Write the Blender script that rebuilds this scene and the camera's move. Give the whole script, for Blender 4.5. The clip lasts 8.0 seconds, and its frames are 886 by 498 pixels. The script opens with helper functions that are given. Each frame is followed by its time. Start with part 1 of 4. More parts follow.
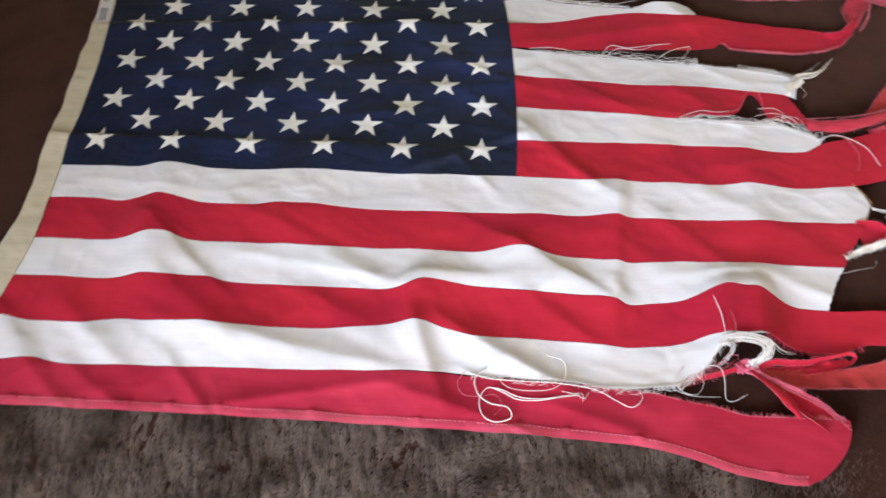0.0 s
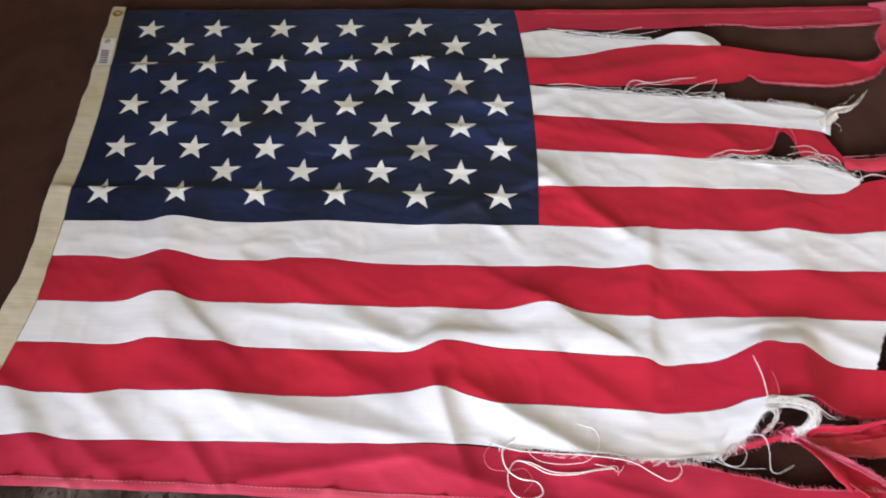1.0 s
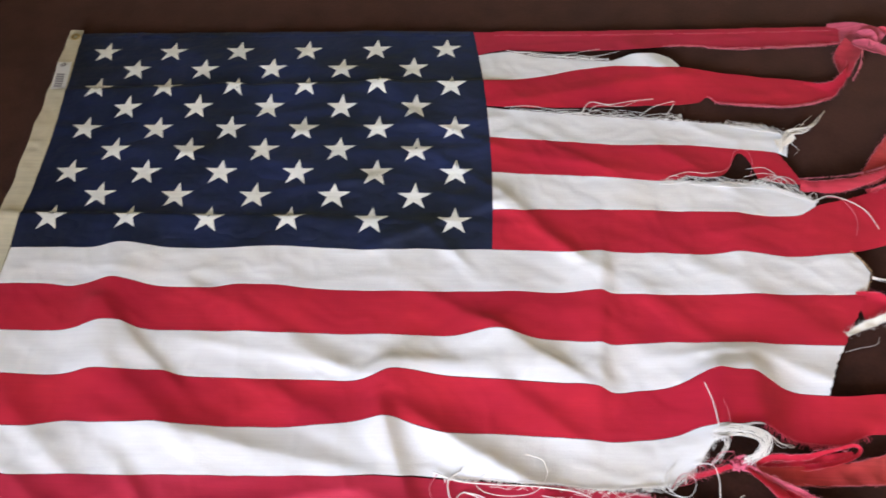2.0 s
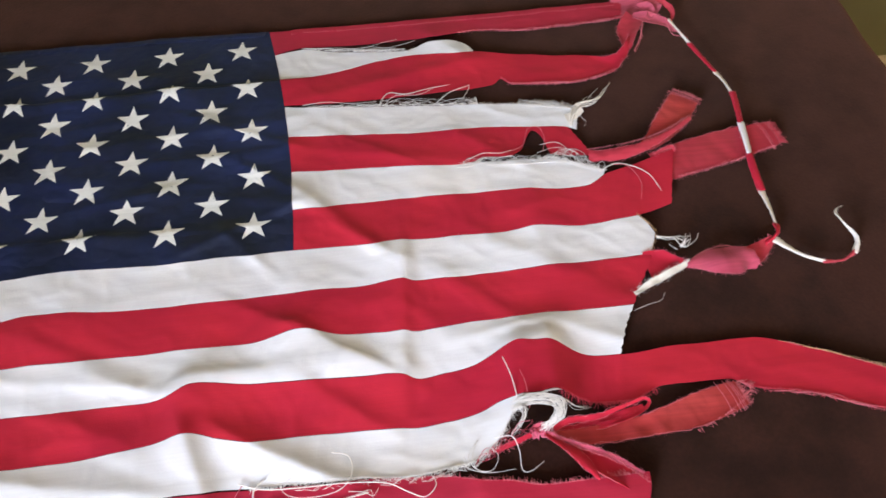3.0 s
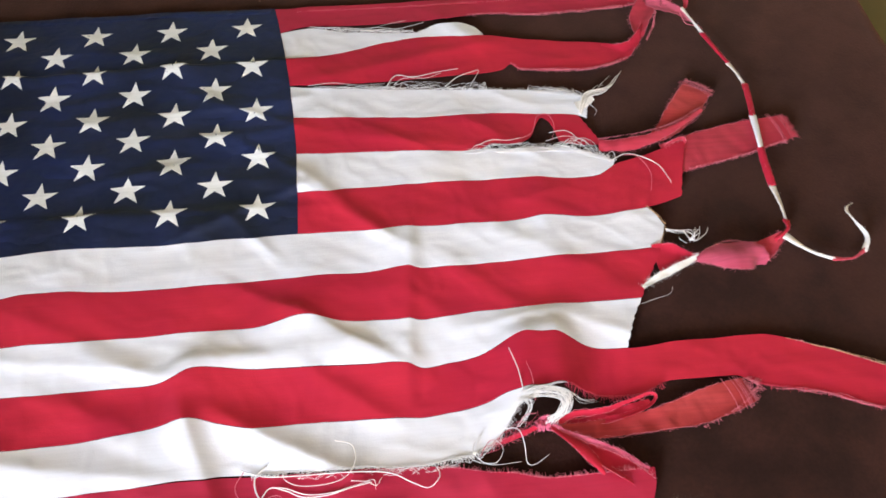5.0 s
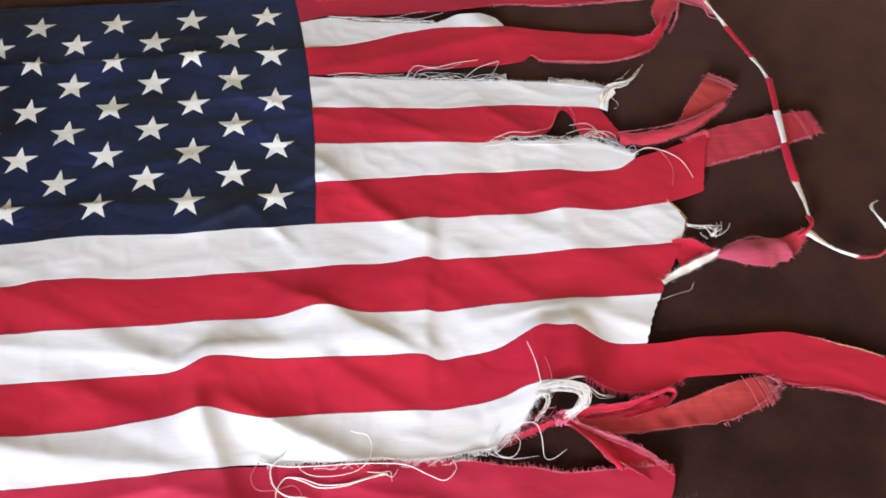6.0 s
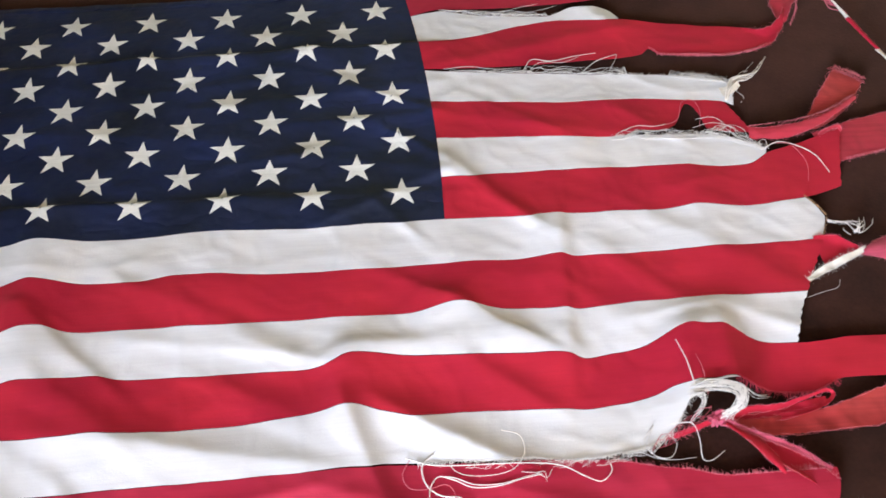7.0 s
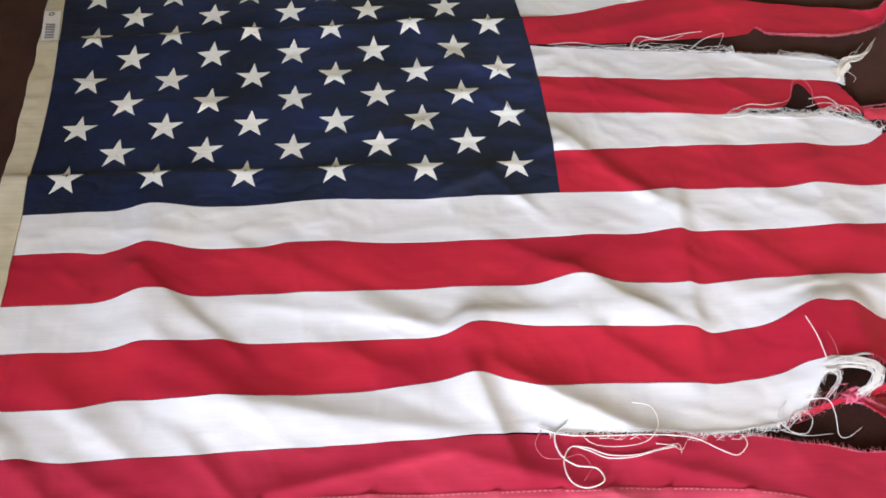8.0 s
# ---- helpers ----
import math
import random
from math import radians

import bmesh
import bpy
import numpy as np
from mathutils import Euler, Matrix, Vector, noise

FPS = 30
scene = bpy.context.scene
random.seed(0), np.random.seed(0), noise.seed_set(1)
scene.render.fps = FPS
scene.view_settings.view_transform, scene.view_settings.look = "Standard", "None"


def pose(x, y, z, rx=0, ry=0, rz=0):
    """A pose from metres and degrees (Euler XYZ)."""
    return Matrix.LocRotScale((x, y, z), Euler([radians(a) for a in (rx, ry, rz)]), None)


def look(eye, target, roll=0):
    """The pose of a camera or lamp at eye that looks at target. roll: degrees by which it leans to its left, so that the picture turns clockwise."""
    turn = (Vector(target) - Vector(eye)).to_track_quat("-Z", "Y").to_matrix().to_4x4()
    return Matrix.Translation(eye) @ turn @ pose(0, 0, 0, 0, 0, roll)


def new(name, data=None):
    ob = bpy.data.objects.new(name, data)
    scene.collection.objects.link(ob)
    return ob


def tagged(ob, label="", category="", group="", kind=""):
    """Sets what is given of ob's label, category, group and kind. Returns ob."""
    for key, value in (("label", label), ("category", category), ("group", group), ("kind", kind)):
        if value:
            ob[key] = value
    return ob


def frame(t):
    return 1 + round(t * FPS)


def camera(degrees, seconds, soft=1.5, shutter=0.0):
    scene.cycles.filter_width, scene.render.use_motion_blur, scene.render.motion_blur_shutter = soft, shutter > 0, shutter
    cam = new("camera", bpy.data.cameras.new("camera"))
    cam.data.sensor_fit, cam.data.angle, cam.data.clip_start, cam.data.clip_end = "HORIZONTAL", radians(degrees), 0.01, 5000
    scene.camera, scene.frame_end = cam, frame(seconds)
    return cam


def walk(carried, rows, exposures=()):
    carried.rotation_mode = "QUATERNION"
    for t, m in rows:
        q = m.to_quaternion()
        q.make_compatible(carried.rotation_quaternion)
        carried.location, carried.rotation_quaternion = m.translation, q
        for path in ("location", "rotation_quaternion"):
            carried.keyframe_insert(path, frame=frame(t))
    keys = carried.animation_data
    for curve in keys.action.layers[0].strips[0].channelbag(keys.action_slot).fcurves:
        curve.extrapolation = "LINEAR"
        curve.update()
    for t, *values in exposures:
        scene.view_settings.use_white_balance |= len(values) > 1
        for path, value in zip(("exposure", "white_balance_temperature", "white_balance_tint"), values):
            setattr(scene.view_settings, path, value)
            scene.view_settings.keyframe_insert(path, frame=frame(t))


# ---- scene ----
cam = camera(60.4, 8.0, soft=1.65, shutter=0.3)
PATH = [
    (0, (-0.015, -0.352, 1.542), (-0.1604, 0.6988, -0.0343), -4.30),
    (0.1, (0.001, -0.3431, 1.5472), (-0.1985, 0.6791, -0.0419), -5.51),
    (0.2, (0.0077, -0.3317, 1.5529), (-0.1665, 0.6531, -0.0626), -3.15),
    (0.3, (0.0173, -0.3196, 1.5574), (-0.1751, 0.6422, -0.0698), -3.19),
    (0.4, (0.0248, -0.3098, 1.5454), (-0.1578, 0.7202, -0.0407), -2.44),
    (0.5, (0.024, -0.299, 1.546), (-0.1878, 0.7571, -0.0192), -4.20),
    (0.6, (0.0164, -0.2827, 1.543), (-0.1962, 0.8075, 0.0014), -7.18),
    (0.7, (0.0016, -0.2755, 1.5445), (-0.1932, 0.8009, -0.0091), -7.95),
    (0.8, (-0.014, -0.2601, 1.5477), (-0.2027, 0.7862, -0.027), -7.82),
    (0.9, (-0.0262, -0.2518, 1.5496), (-0.1797, 0.7724, -0.0433), -6.28),
    (1, (-0.04, -0.253, 1.542), (-0.2044, 0.795, -0.0343), -6.30),
    (1.2, (-0.046, -0.245, 1.538), (-0.2426, 0.8122, -0.0284), -6.90),
    (2.3, (0.068, -0.23, 1.524), (-0.0061, 0.8633, -0.0281), -4.30),
    (2.5, (0.102, -0.23, 1.52), (0.1172, 0.8425, -0.0483), -2.70),
    (2.7, (0.1336, -0.2348, 1.5191), (0.1795, 0.8401, -0.047), -2.25),
    (3, (0.163, -0.235, 1.516), (0.2628, 0.8406, -0.047), -1.40),
    (3.2, (0.1648, -0.2337, 1.5119), (0.2845, 0.8182, -0.0658), -0.58),
    (3.5, (0.168, -0.228, 1.513), (0.3105, 0.8407, -0.0515), 0.20),
    (3.7, (0.1688, -0.2195, 1.503), (0.3086, 0.832, -0.0733), 0.63),
    (4, (0.166, -0.216, 1.502), (0.2923, 0.8461, -0.0683), 0.40),
    (4.2, (0.162, -0.2123, 1.5037), (0.2972, 0.834, -0.0765), 1.14),
    (4.5, (0.155, -0.215, 1.508), (0.307, 0.8327, -0.0697), 1.80),
    (4.7, (0.149, -0.2154, 1.509), (0.286, 0.828, -0.0729), 1.53),
    (5.8, (0.1374, -0.22, 1.5045), (0.2359, 0.8022, -0.094), 0.65),
    (6, (0.133, -0.214, 1.501), (0.2214, 0.8101, -0.0969), 0.60),
    (6.5, (0.075, -0.205, 1.5), (0.1215, 0.8455, -0.0825), -1.50),
    (6.8, (0.0183, -0.1984, 1.492), (0.041, 0.8648, -0.0825), -2.34),
    (7, (-0.021, -0.2, 1.479), (0.0151, 0.8328, -0.1154), -1.70),
    (7.2, (-0.0626, -0.2017, 1.4676), (0.0588, 0.8469, -0.1121), 1.50),
    (7.3, (-0.0708, -0.206, 1.4577), (0.0125, 0.862, -0.1116), -0.29),
    (7.5, (-0.116, -0.207, 1.458), (-0.0923, 0.8422, -0.1258), -1.90),
    (7.7, (-0.1461, -0.2124, 1.4604), (-0.1159, 0.8331, -0.1258), -1.08),
    (7.8, (-0.1534, -0.2107, 1.4616), (-0.1454, 0.821, -0.1339), -1.89),
    (8, (-0.168, -0.218, 1.459), (-0.1575, 0.8075, -0.1405), -1.60),
]
walk(cam, [(t, look(eye, target, roll)) for t, eye, target, roll in PATH],
     [(0, 0.02), (1.2, 0.02), (2.5, 0.0), (3.5, 0.06), (4.0, 0.14), (4.5, 0.18), (6.0, 0.15), (6.5, 0.09), (8.0, 0.04)])

# ---- light ----
world = bpy.data.worlds.new("daylight")
scene.world = world
world.use_nodes = True
sky = world.node_tree.nodes.new("ShaderNodeTexSky")
sky.sky_type, sky.sun_disc = "NISHITA", False
sky.sun_elevation, sky.sun_rotation = radians(40), radians(200)
world.node_tree.links.new(sky.outputs[0], world.node_tree.nodes["Background"].inputs[0])
world.node_tree.nodes["Background"].inputs[1].default_value = 0.1

X0, X1, Y0, Y1 = -3.2, 2.4, -2.8, 1.23     # the room
WIN_X, WIN_Z = (-2.30, -1.22), (1.05, 2.40)   # the window opening in the near wall
lamp = bpy.data.lights.new("window_daylight", "AREA")
lamp.shape, lamp.size, lamp.size_y = "RECTANGLE", WIN_X[1] - WIN_X[0], WIN_Z[1] - WIN_Z[0]
lamp.energy, lamp.color = 362.0, (0.705, 0.787, 1.0)
window_daylight = new("window_daylight", lamp)
window_daylight.matrix_world = pose(sum(WIN_X) / 2, Y0 + 0.02, sum(WIN_Z) / 2, 90, 0, 0)


# ---- materials ----
def node_material(name, colour, rough=0.8, sheen=0.0):
    mat = bpy.data.materials.new(name)
    mat.use_nodes = True
    nodes, links = mat.node_tree.nodes, mat.node_tree.links
    bsdf = nodes["Principled BSDF"]
    bsdf.inputs["Base Color"].default_value = (*colour, 1)
    bsdf.inputs["Roughness"].default_value = rough
    bsdf.inputs["Sheen Weight"].default_value = sheen
    bsdf.inputs["Specular IOR Level"].default_value = 0.25
    return mat, nodes, links, bsdf


def noise_node(nodes, links, scale, detail=4.0, stretch=None):
    coord = nodes.new("ShaderNodeTexCoord")
    tex = nodes.new("ShaderNodeTexNoise")
    tex.inputs["Scale"].default_value = scale
    tex.inputs["Detail"].default_value = detail
    if stretch:
        mapping = nodes.new("ShaderNodeMapping")
        mapping.inputs["Scale"].default_value = stretch
        links.new(coord.outputs["Object"], mapping.inputs["Vector"])
        links.new(mapping.outputs["Vector"], tex.inputs["Vector"])
    else:
        links.new(coord.outputs["Object"], tex.inputs["Vector"])
    return tex


def ramp(nodes, links, source, low, high, a=0.35, b=0.65):
    r = nodes.new("ShaderNodeValToRGB")
    r.color_ramp.elements[0].position, r.color_ramp.elements[1].position = a, b
    r.color_ramp.elements[0].color, r.color_ramp.elements[1].color = (*low, 1), (*high, 1)
    links.new(source, r.inputs[0])
    return r


def mix(nodes, links, fac, a, b, mode="MIX"):
    m = nodes.new("ShaderNodeMix")
    m.data_type, m.blend_type = "RGBA", mode
    if isinstance(fac, float):
        m.inputs[0].default_value = fac
    else:
        links.new(fac, m.inputs[0])
    links.new(a, m.inputs[6])
    links.new(b, m.inputs[7])
    return m.outputs[2]


def cloth(name, low, high, stain=None, rough=0.72, sheen=0.15, grain=0.12, creases=0.10):
    """Woven polyester: faded patches, thread streaks along the stripe, a fine weave in the relief."""
    mat, nodes, links, bsdf = node_material(name, high, rough, sheen)
    broad = ramp(nodes, links, noise_node(nodes, links, 7.0, 5.0).outputs["Fac"], low, high)
    streak = ramp(nodes, links, noise_node(nodes, links, 60.0, 3.0, (0.12, 6.0, 1.0)).outputs["Fac"],
                  (1 - grain,) * 3, (1.0, 1.0, 1.0), 0.3, 0.7)
    colour = mix(nodes, links, 1.0, broad.outputs[0], streak.outputs[0], "MULTIPLY")
    if stain:
        spots = ramp(nodes, links, noise_node(nodes, links, 4.2, 6.0).outputs["Fac"], (0, 0, 0), (0.65, 0.65, 0.65), 0.54, 0.74)
        tint = nodes.new("ShaderNodeRGB")
        tint.outputs[0].default_value = (*stain, 1)
        colour = mix(nodes, links, spots.outputs[0], colour, tint.outputs[0])
    links.new(colour, bsdf.inputs["Base Color"])
    crumple = noise_node(nodes, links, 26.0, 5.0, (0.6, 1.3, 1.0))
    weave = noise_node(nodes, links, 520.0, 2.0)
    first = nodes.new("ShaderNodeBump")
    first.inputs["Strength"].default_value, first.inputs["Distance"].default_value = 0.06, 0.006
    links.new(crumple.outputs["Fac"], first.inputs["Height"])
    second = nodes.new("ShaderNodeBump")
    second.inputs["Strength"].default_value, second.inputs["Distance"].default_value = 0.3, 0.0006
    links.new(weave.outputs["Fac"], second.inputs["Height"])
    # sharp little creases: thin ridges where a slow, bent noise passes its middle
    ridge = noise_node(nodes, links, 11.0, 3.0, (0.75, 1.25, 1.0))
    fold = nodes.new("ShaderNodeMath")
    fold.operation = "SUBTRACT"
    fold.inputs[1].default_value = 0.5
    links.new(ridge.outputs["Fac"], fold.inputs[0])
    edge = nodes.new("ShaderNodeMath")
    edge.operation = "ABSOLUTE"
    links.new(fold.outputs[0], edge.inputs[0])
    crease = nodes.new("ShaderNodeBump")
    crease.inputs["Strength"].default_value, crease.inputs["Distance"].default_value = creases, 0.02
    links.new(edge.outputs[0], crease.inputs["Height"])
    links.new(first.outputs[0], crease.inputs["Normal"])
    links.new(crease.outputs[0], second.inputs["Normal"])
    links.new(second.outputs[0], bsdf.inputs["Normal"])
    return mat


RED = cloth("red_cloth", (0.455, 0.0088, 0.034), (0.56, 0.0162, 0.039), sheen=0.05, grain=0.07)
FADED = cloth("faded_red_cloth", (0.44, 0.022, 0.044), (0.54, 0.052, 0.075), sheen=0.07, grain=0.18)
RUST = cloth("rust_red_cloth", (0.40, 0.026, 0.030), (0.50, 0.056, 0.052), sheen=0.07, grain=0.22)
HEM = cloth("hem_cloth", (0.52, 0.040, 0.085), (0.62, 0.085, 0.13), sheen=0.07, grain=0.2)
SUNNED = cloth("sun_faded_cloth", (0.405, 0.011, 0.039), (0.485, 0.022, 0.056), sheen=0.05, grain=0.09)
PINK = cloth("frayed_pink_cloth", (0.44, 0.040, 0.085), (0.60, 0.11, 0.165), grain=0.3)
KNOT = cloth("bright_pink_cloth", (0.60, 0.085, 0.15), (0.76, 0.19, 0.27), grain=0.3)
WHITE = cloth("white_cloth", (0.78, 0.785, 0.80), (0.83, 0.84, 0.86), (0.76, 0.72, 0.64), grain=0.05)
CREAM = cloth("cream_cloth", (0.70, 0.64, 0.53), (0.82, 0.78, 0.70), grain=0.12)
NAVY = cloth("navy_cloth", (0.0062, 0.0092, 0.0245), (0.0120, 0.0200, 0.074), rough=0.7, sheen=0.0, creases=0.6)
_gloss = NAVY.node_tree.nodes["Principled BSDF"].inputs
_gloss["Specular IOR Level"].default_value, _gloss["Roughness"].default_value = 0.68, 0.46
_gloss["Specular Tint"].default_value = (0.58, 0.70, 1.0, 1)
STAR = cloth("white_embroidery", (0.84, 0.835, 0.78), (0.90, 0.895, 0.84), rough=0.6, grain=0.12)
TAPE = cloth("canvas_tape", (0.60, 0.545, 0.39), (0.70, 0.65, 0.49), (0.56, 0.47, 0.30), rough=0.85, grain=0.15)
THREAD_W = node_material("white_thread", (0.80, 0.77, 0.72), 0.7, 0.2)[0]
THREAD_R = node_material("red_thread", (0.56, 0.045, 0.08), 0.7, 0.2)[0]
THREAD_O = node_material("tea_coloured_thread", (0.50, 0.30, 0.15), 0.7, 0.2)[0]
THREAD_P = node_material("pink_thread", (0.66, 0.16, 0.20), 0.7, 0.2)[0]
BRASS, _n, _l, _b = node_material("brass", (0.55, 0.40, 0.18), 0.35)
_b.inputs["Metallic"].default_value = 1.0
LABEL = cloth("label_cloth", (0.80, 0.79, 0.76), (0.86, 0.85, 0.83), grain=0.05)
INK = node_material("grey_ink", (0.30, 0.29, 0.31), 0.8)[0]


def plush_material(name, low, high, sheen):
    mat, nodes, links, bsdf = node_material(name, high, 0.95, sheen)
    bsdf.inputs["Sheen Roughness"].default_value = 0.5
    bsdf.inputs["Specular IOR Level"].default_value = 0.05
    bsdf.inputs["Sheen Tint"].default_value = (0.60, 0.31, 0.23, 1)
    broad = ramp(nodes, links, noise_node(nodes, links, 14.0, 8.0).outputs["Fac"], low, high, 0.34, 0.58)
    fine = ramp(nodes, links, noise_node(nodes, links, 210.0, 4.0).outputs["Fac"], (0.8, 0.8, 0.8), (1.15, 1.15, 1.15), 0.25, 0.75)
    links.new(mix(nodes, links, 1.0, broad.outputs[0], fine.outputs[0], "MULTIPLY"), bsdf.inputs["Base Color"])
    first = nodes.new("ShaderNodeBump")
    first.inputs["Strength"].default_value, first.inputs["Distance"].default_value = 0.16, 0.004
    links.new(noise_node(nodes, links, 260.0, 5.0).outputs["Fac"], first.inputs["Height"])
    links.new(first.outputs[0], bsdf.inputs["Normal"])
    return mat


def paint(name, low, high, scale=3.0, rough=0.8):
    mat, nodes, links, bsdf = node_material(name, high, rough)
    links.new(ramp(nodes, links, noise_node(nodes, links, scale, 6.0).outputs["Fac"], low, high).outputs[0], bsdf.inputs["Base Color"])
    bump = nodes.new("ShaderNodeBump")
    bump.inputs["Strength"].default_value, bump.inputs["Distance"].default_value = 0.2, 0.002
    links.new(noise_node(nodes, links, 180.0, 3.0).outputs["Fac"], bump.inputs["Height"])
    links.new(bump.outputs[0], bsdf.inputs["Normal"])
    return mat


PLUSH = plush_material("brown_plush", (0.0128, 0.0052, 0.0037), (0.031, 0.0120, 0.0086), 0.50)
# paler, greyer copy of the brown plush: light on the near pile, painted in
LIT_FIBRE = plush_material("lit_plush_fibre", (0.038, 0.026, 0.019), (0.118, 0.090, 0.072), 0.30)
GREEN = paint("olive_wall_paint", (0.23, 0.22, 0.10), (0.27, 0.255, 0.12))
PLASTER = paint("cream_wall_paint", (0.84, 0.64, 0.41), (0.88, 0.69, 0.46))
CEILING = paint("ceiling_paint", (0.86, 0.79, 0.67), (0.90, 0.83, 0.71))
TRIM = paint("cream_trim_paint", (0.60, 0.48, 0.28), (0.68, 0.55, 0.34), 8.0, 0.5)
CARPET = paint("tan_carpet", (0.33, 0.235, 0.165), (0.40, 0.29, 0.21), 30.0, 0.9)
TICKING = paint("mattress_ticking", (0.6, 0.58, 0.54), (0.66, 0.64, 0.6), 20.0)


# ---- mesh helpers ----
def part(name, verts, faces, material, parent=None, label="", smooth=True):
    me = bpy.data.meshes.new(name)
    me.from_pydata([tuple(v) for v in verts], [], faces)
    me.update()
    if smooth:
        me.shade_smooth()
    me.materials.append(material)
    ob = new(name, me)
    if parent:
        ob.parent = parent
    if label:
        ob["label"] = label
    return ob


def thicken(ob, t=0.0007):
    bm = bmesh.new()
    bm.from_mesh(ob.data)
    for e in bm.edges:
        e.smooth = not e.is_boundary
    bm.to_mesh(ob.data)
    bm.free()
    mod = ob.modifiers.new("thickness", "SOLIDIFY")
    mod.thickness, mod.offset = t, -1.0
    return ob


def quads(nu, nv, closed=False):
    w = nv if closed else nv + 1
    out = []
    for i in range(nu):
        for j in range(nv):
            k = (j + 1) % w
            out.append((i * w + j, (i + 1) * w + j, (i + 1) * w + k, i * w + k))
    return out


def box(bm_box, name, material, parent=None, bevel=0.0):
    x0, y0, z0, x1, y1, z1 = bm_box
    bm = bmesh.new()
    bmesh.ops.create_cube(bm, size=1.0)
    for v in bm.verts:
        v.co = Vector(((x0 + x1) / 2 + v.co.x * (x1 - x0), (y0 + y1) / 2 + v.co.y * (y1 - y0), (z0 + z1) / 2 + v.co.z * (z1 - z0)))
    if bevel:
        bmesh.ops.bevel(bm, geom=bm.edges[:], offset=bevel, segments=3, affect="EDGES")
    me = bpy.data.meshes.new(name)
    bm.to_mesh(me)
    bm.free()
    me.materials.append(material)
    ob = new(name, me)
    if parent:
        ob.parent = parent
    return ob


def line(*pts):
    """A smooth function y(x) through a few points (monotone cubic), level beyond its ends."""
    xs, ys = np.array([p[0] for p in pts], float), np.array([p[1] for p in pts], float)
    d = np.diff(ys) / np.diff(xs)
    m = np.concatenate([[d[0]], np.where(d[:-1] * d[1:] > 0, 2 * d[:-1] * d[1:] / (d[:-1] + d[1:] + 1e-12), 0), [d[-1]]]) if len(pts) > 2 else np.array([d[0], d[0]])

    def at(x):
        if x <= xs[0]:
            return float(ys[0])
        if x >= xs[-1]:
            return float(ys[-1])
        i = int(np.searchsorted(xs, x)) - 1
        h = xs[i + 1] - xs[i]
        t = (x - xs[i]) / h
        return float((2 * t**3 - 3 * t**2 + 1) * ys[i] + (t**3 - 2 * t**2 + t) * h * m[i] + (3 * t**2 - 2 * t**3) * ys[i + 1] + (t**3 - t**2) * h * m[i + 1])
    return at


def spline(pts, n):
    """n + 1 points of a Catmull-Rom curve through control rows of any width."""
    p = np.array(pts, float)
    p = np.vstack([2 * p[0] - p[1], p, 2 * p[-1] - p[-2]])
    out = []
    for k in range(n + 1):
        f = k / n * (len(p) - 3)
        i = min(int(f), len(p) - 4)
        t = f - i
        a, b, c, d = p[i:i + 4]
        out.append(0.5 * (2 * b + (c - a) * t + (2 * a - 5 * b + 4 * c - d) * t * t + (3 * b - a - 3 * c + d) * t**3))
    return np.array(out)


# ---- the room ----
BED = 0.60                      # height of the bed's top
floor = tagged(box((X0 - 0.15, Y0 - 0.15, -0.1, X1 + 0.15, Y1 + 0.15, 0), "floor", CARPET), "tan carpeted floor beside the bed", "floor", kind="structure")
ceiling = tagged(box((X0 - 0.15, Y0 - 0.15, 2.45, X1 + 0.15, Y1 + 0.15, 2.6), "ceiling", CEILING), "plain off-white painted ceiling", "ceiling", kind="structure")
tagged(box((-1.24, Y1, 0, X1, Y1 + 0.15, 2.45), "wall_north", GREEN), "olive green painted wall behind the bed", "wall", kind="structure")
tagged(box((X1, Y0 - 0.15, 0, X1 + 0.15, Y1 + 0.15, 2.45), "wall_east", PLASTER), "plain cream painted wall", "wall", kind="structure")
tagged(box((X0 - 0.15, Y0 - 0.15, 0, X0, Y1 + 0.15, 2.45), "wall_west", PLASTER), "plain cream painted wall", "wall", kind="structure")
# added out of view: cuts off window light so the flag's left end dims
tagged(box((X0, -1.52, 0, -1.24, Y1, 2.45), "wall_blocker", GREEN), "unseen olive wall added to shade the left end of the bed", "wall", kind="structure")
wall_south = tagged(new("wall_south"), "plain cream painted wall with a window opening", "wall", kind="structure")
for piece in ((X0, 0, WIN_X[0], 2.45), (WIN_X[1], 0, X1, 2.45), (WIN_X[0], 0, WIN_X[1], WIN_Z[0]), (WIN_X[0], WIN_Z[1], WIN_X[1], 2.45)):
    box((piece[0], Y0 - 0.15, piece[1], piece[2], Y0, piece[3]), "wall_section", PLASTER, wall_south)


def baseboard_profile():
    """A moulded board along the far wall, with a rounded top edge."""
    prof = [(0, 0), (0.016, 0), (0.016, 0.075), (0.013, 0.088), (0.008, 0.096), (0, 0.100)]
    verts = [(x, Y1 - 0.001 - d, z) for x in (-1.23, X1 - 0.01) for d, z in prof]
    n = len(prof)
    faces = [(j, j + n, (j + 1) % n + n, (j + 1) % n) for j in range(n)] + [tuple(range(n - 1, -1, -1)), tuple(range(n, 2 * n))]
    return part("baseboard", verts, faces, TRIM, smooth=False)


tagged(baseboard_profile(), "cream painted baseboard along the green wall", "baseboard", kind="structure")

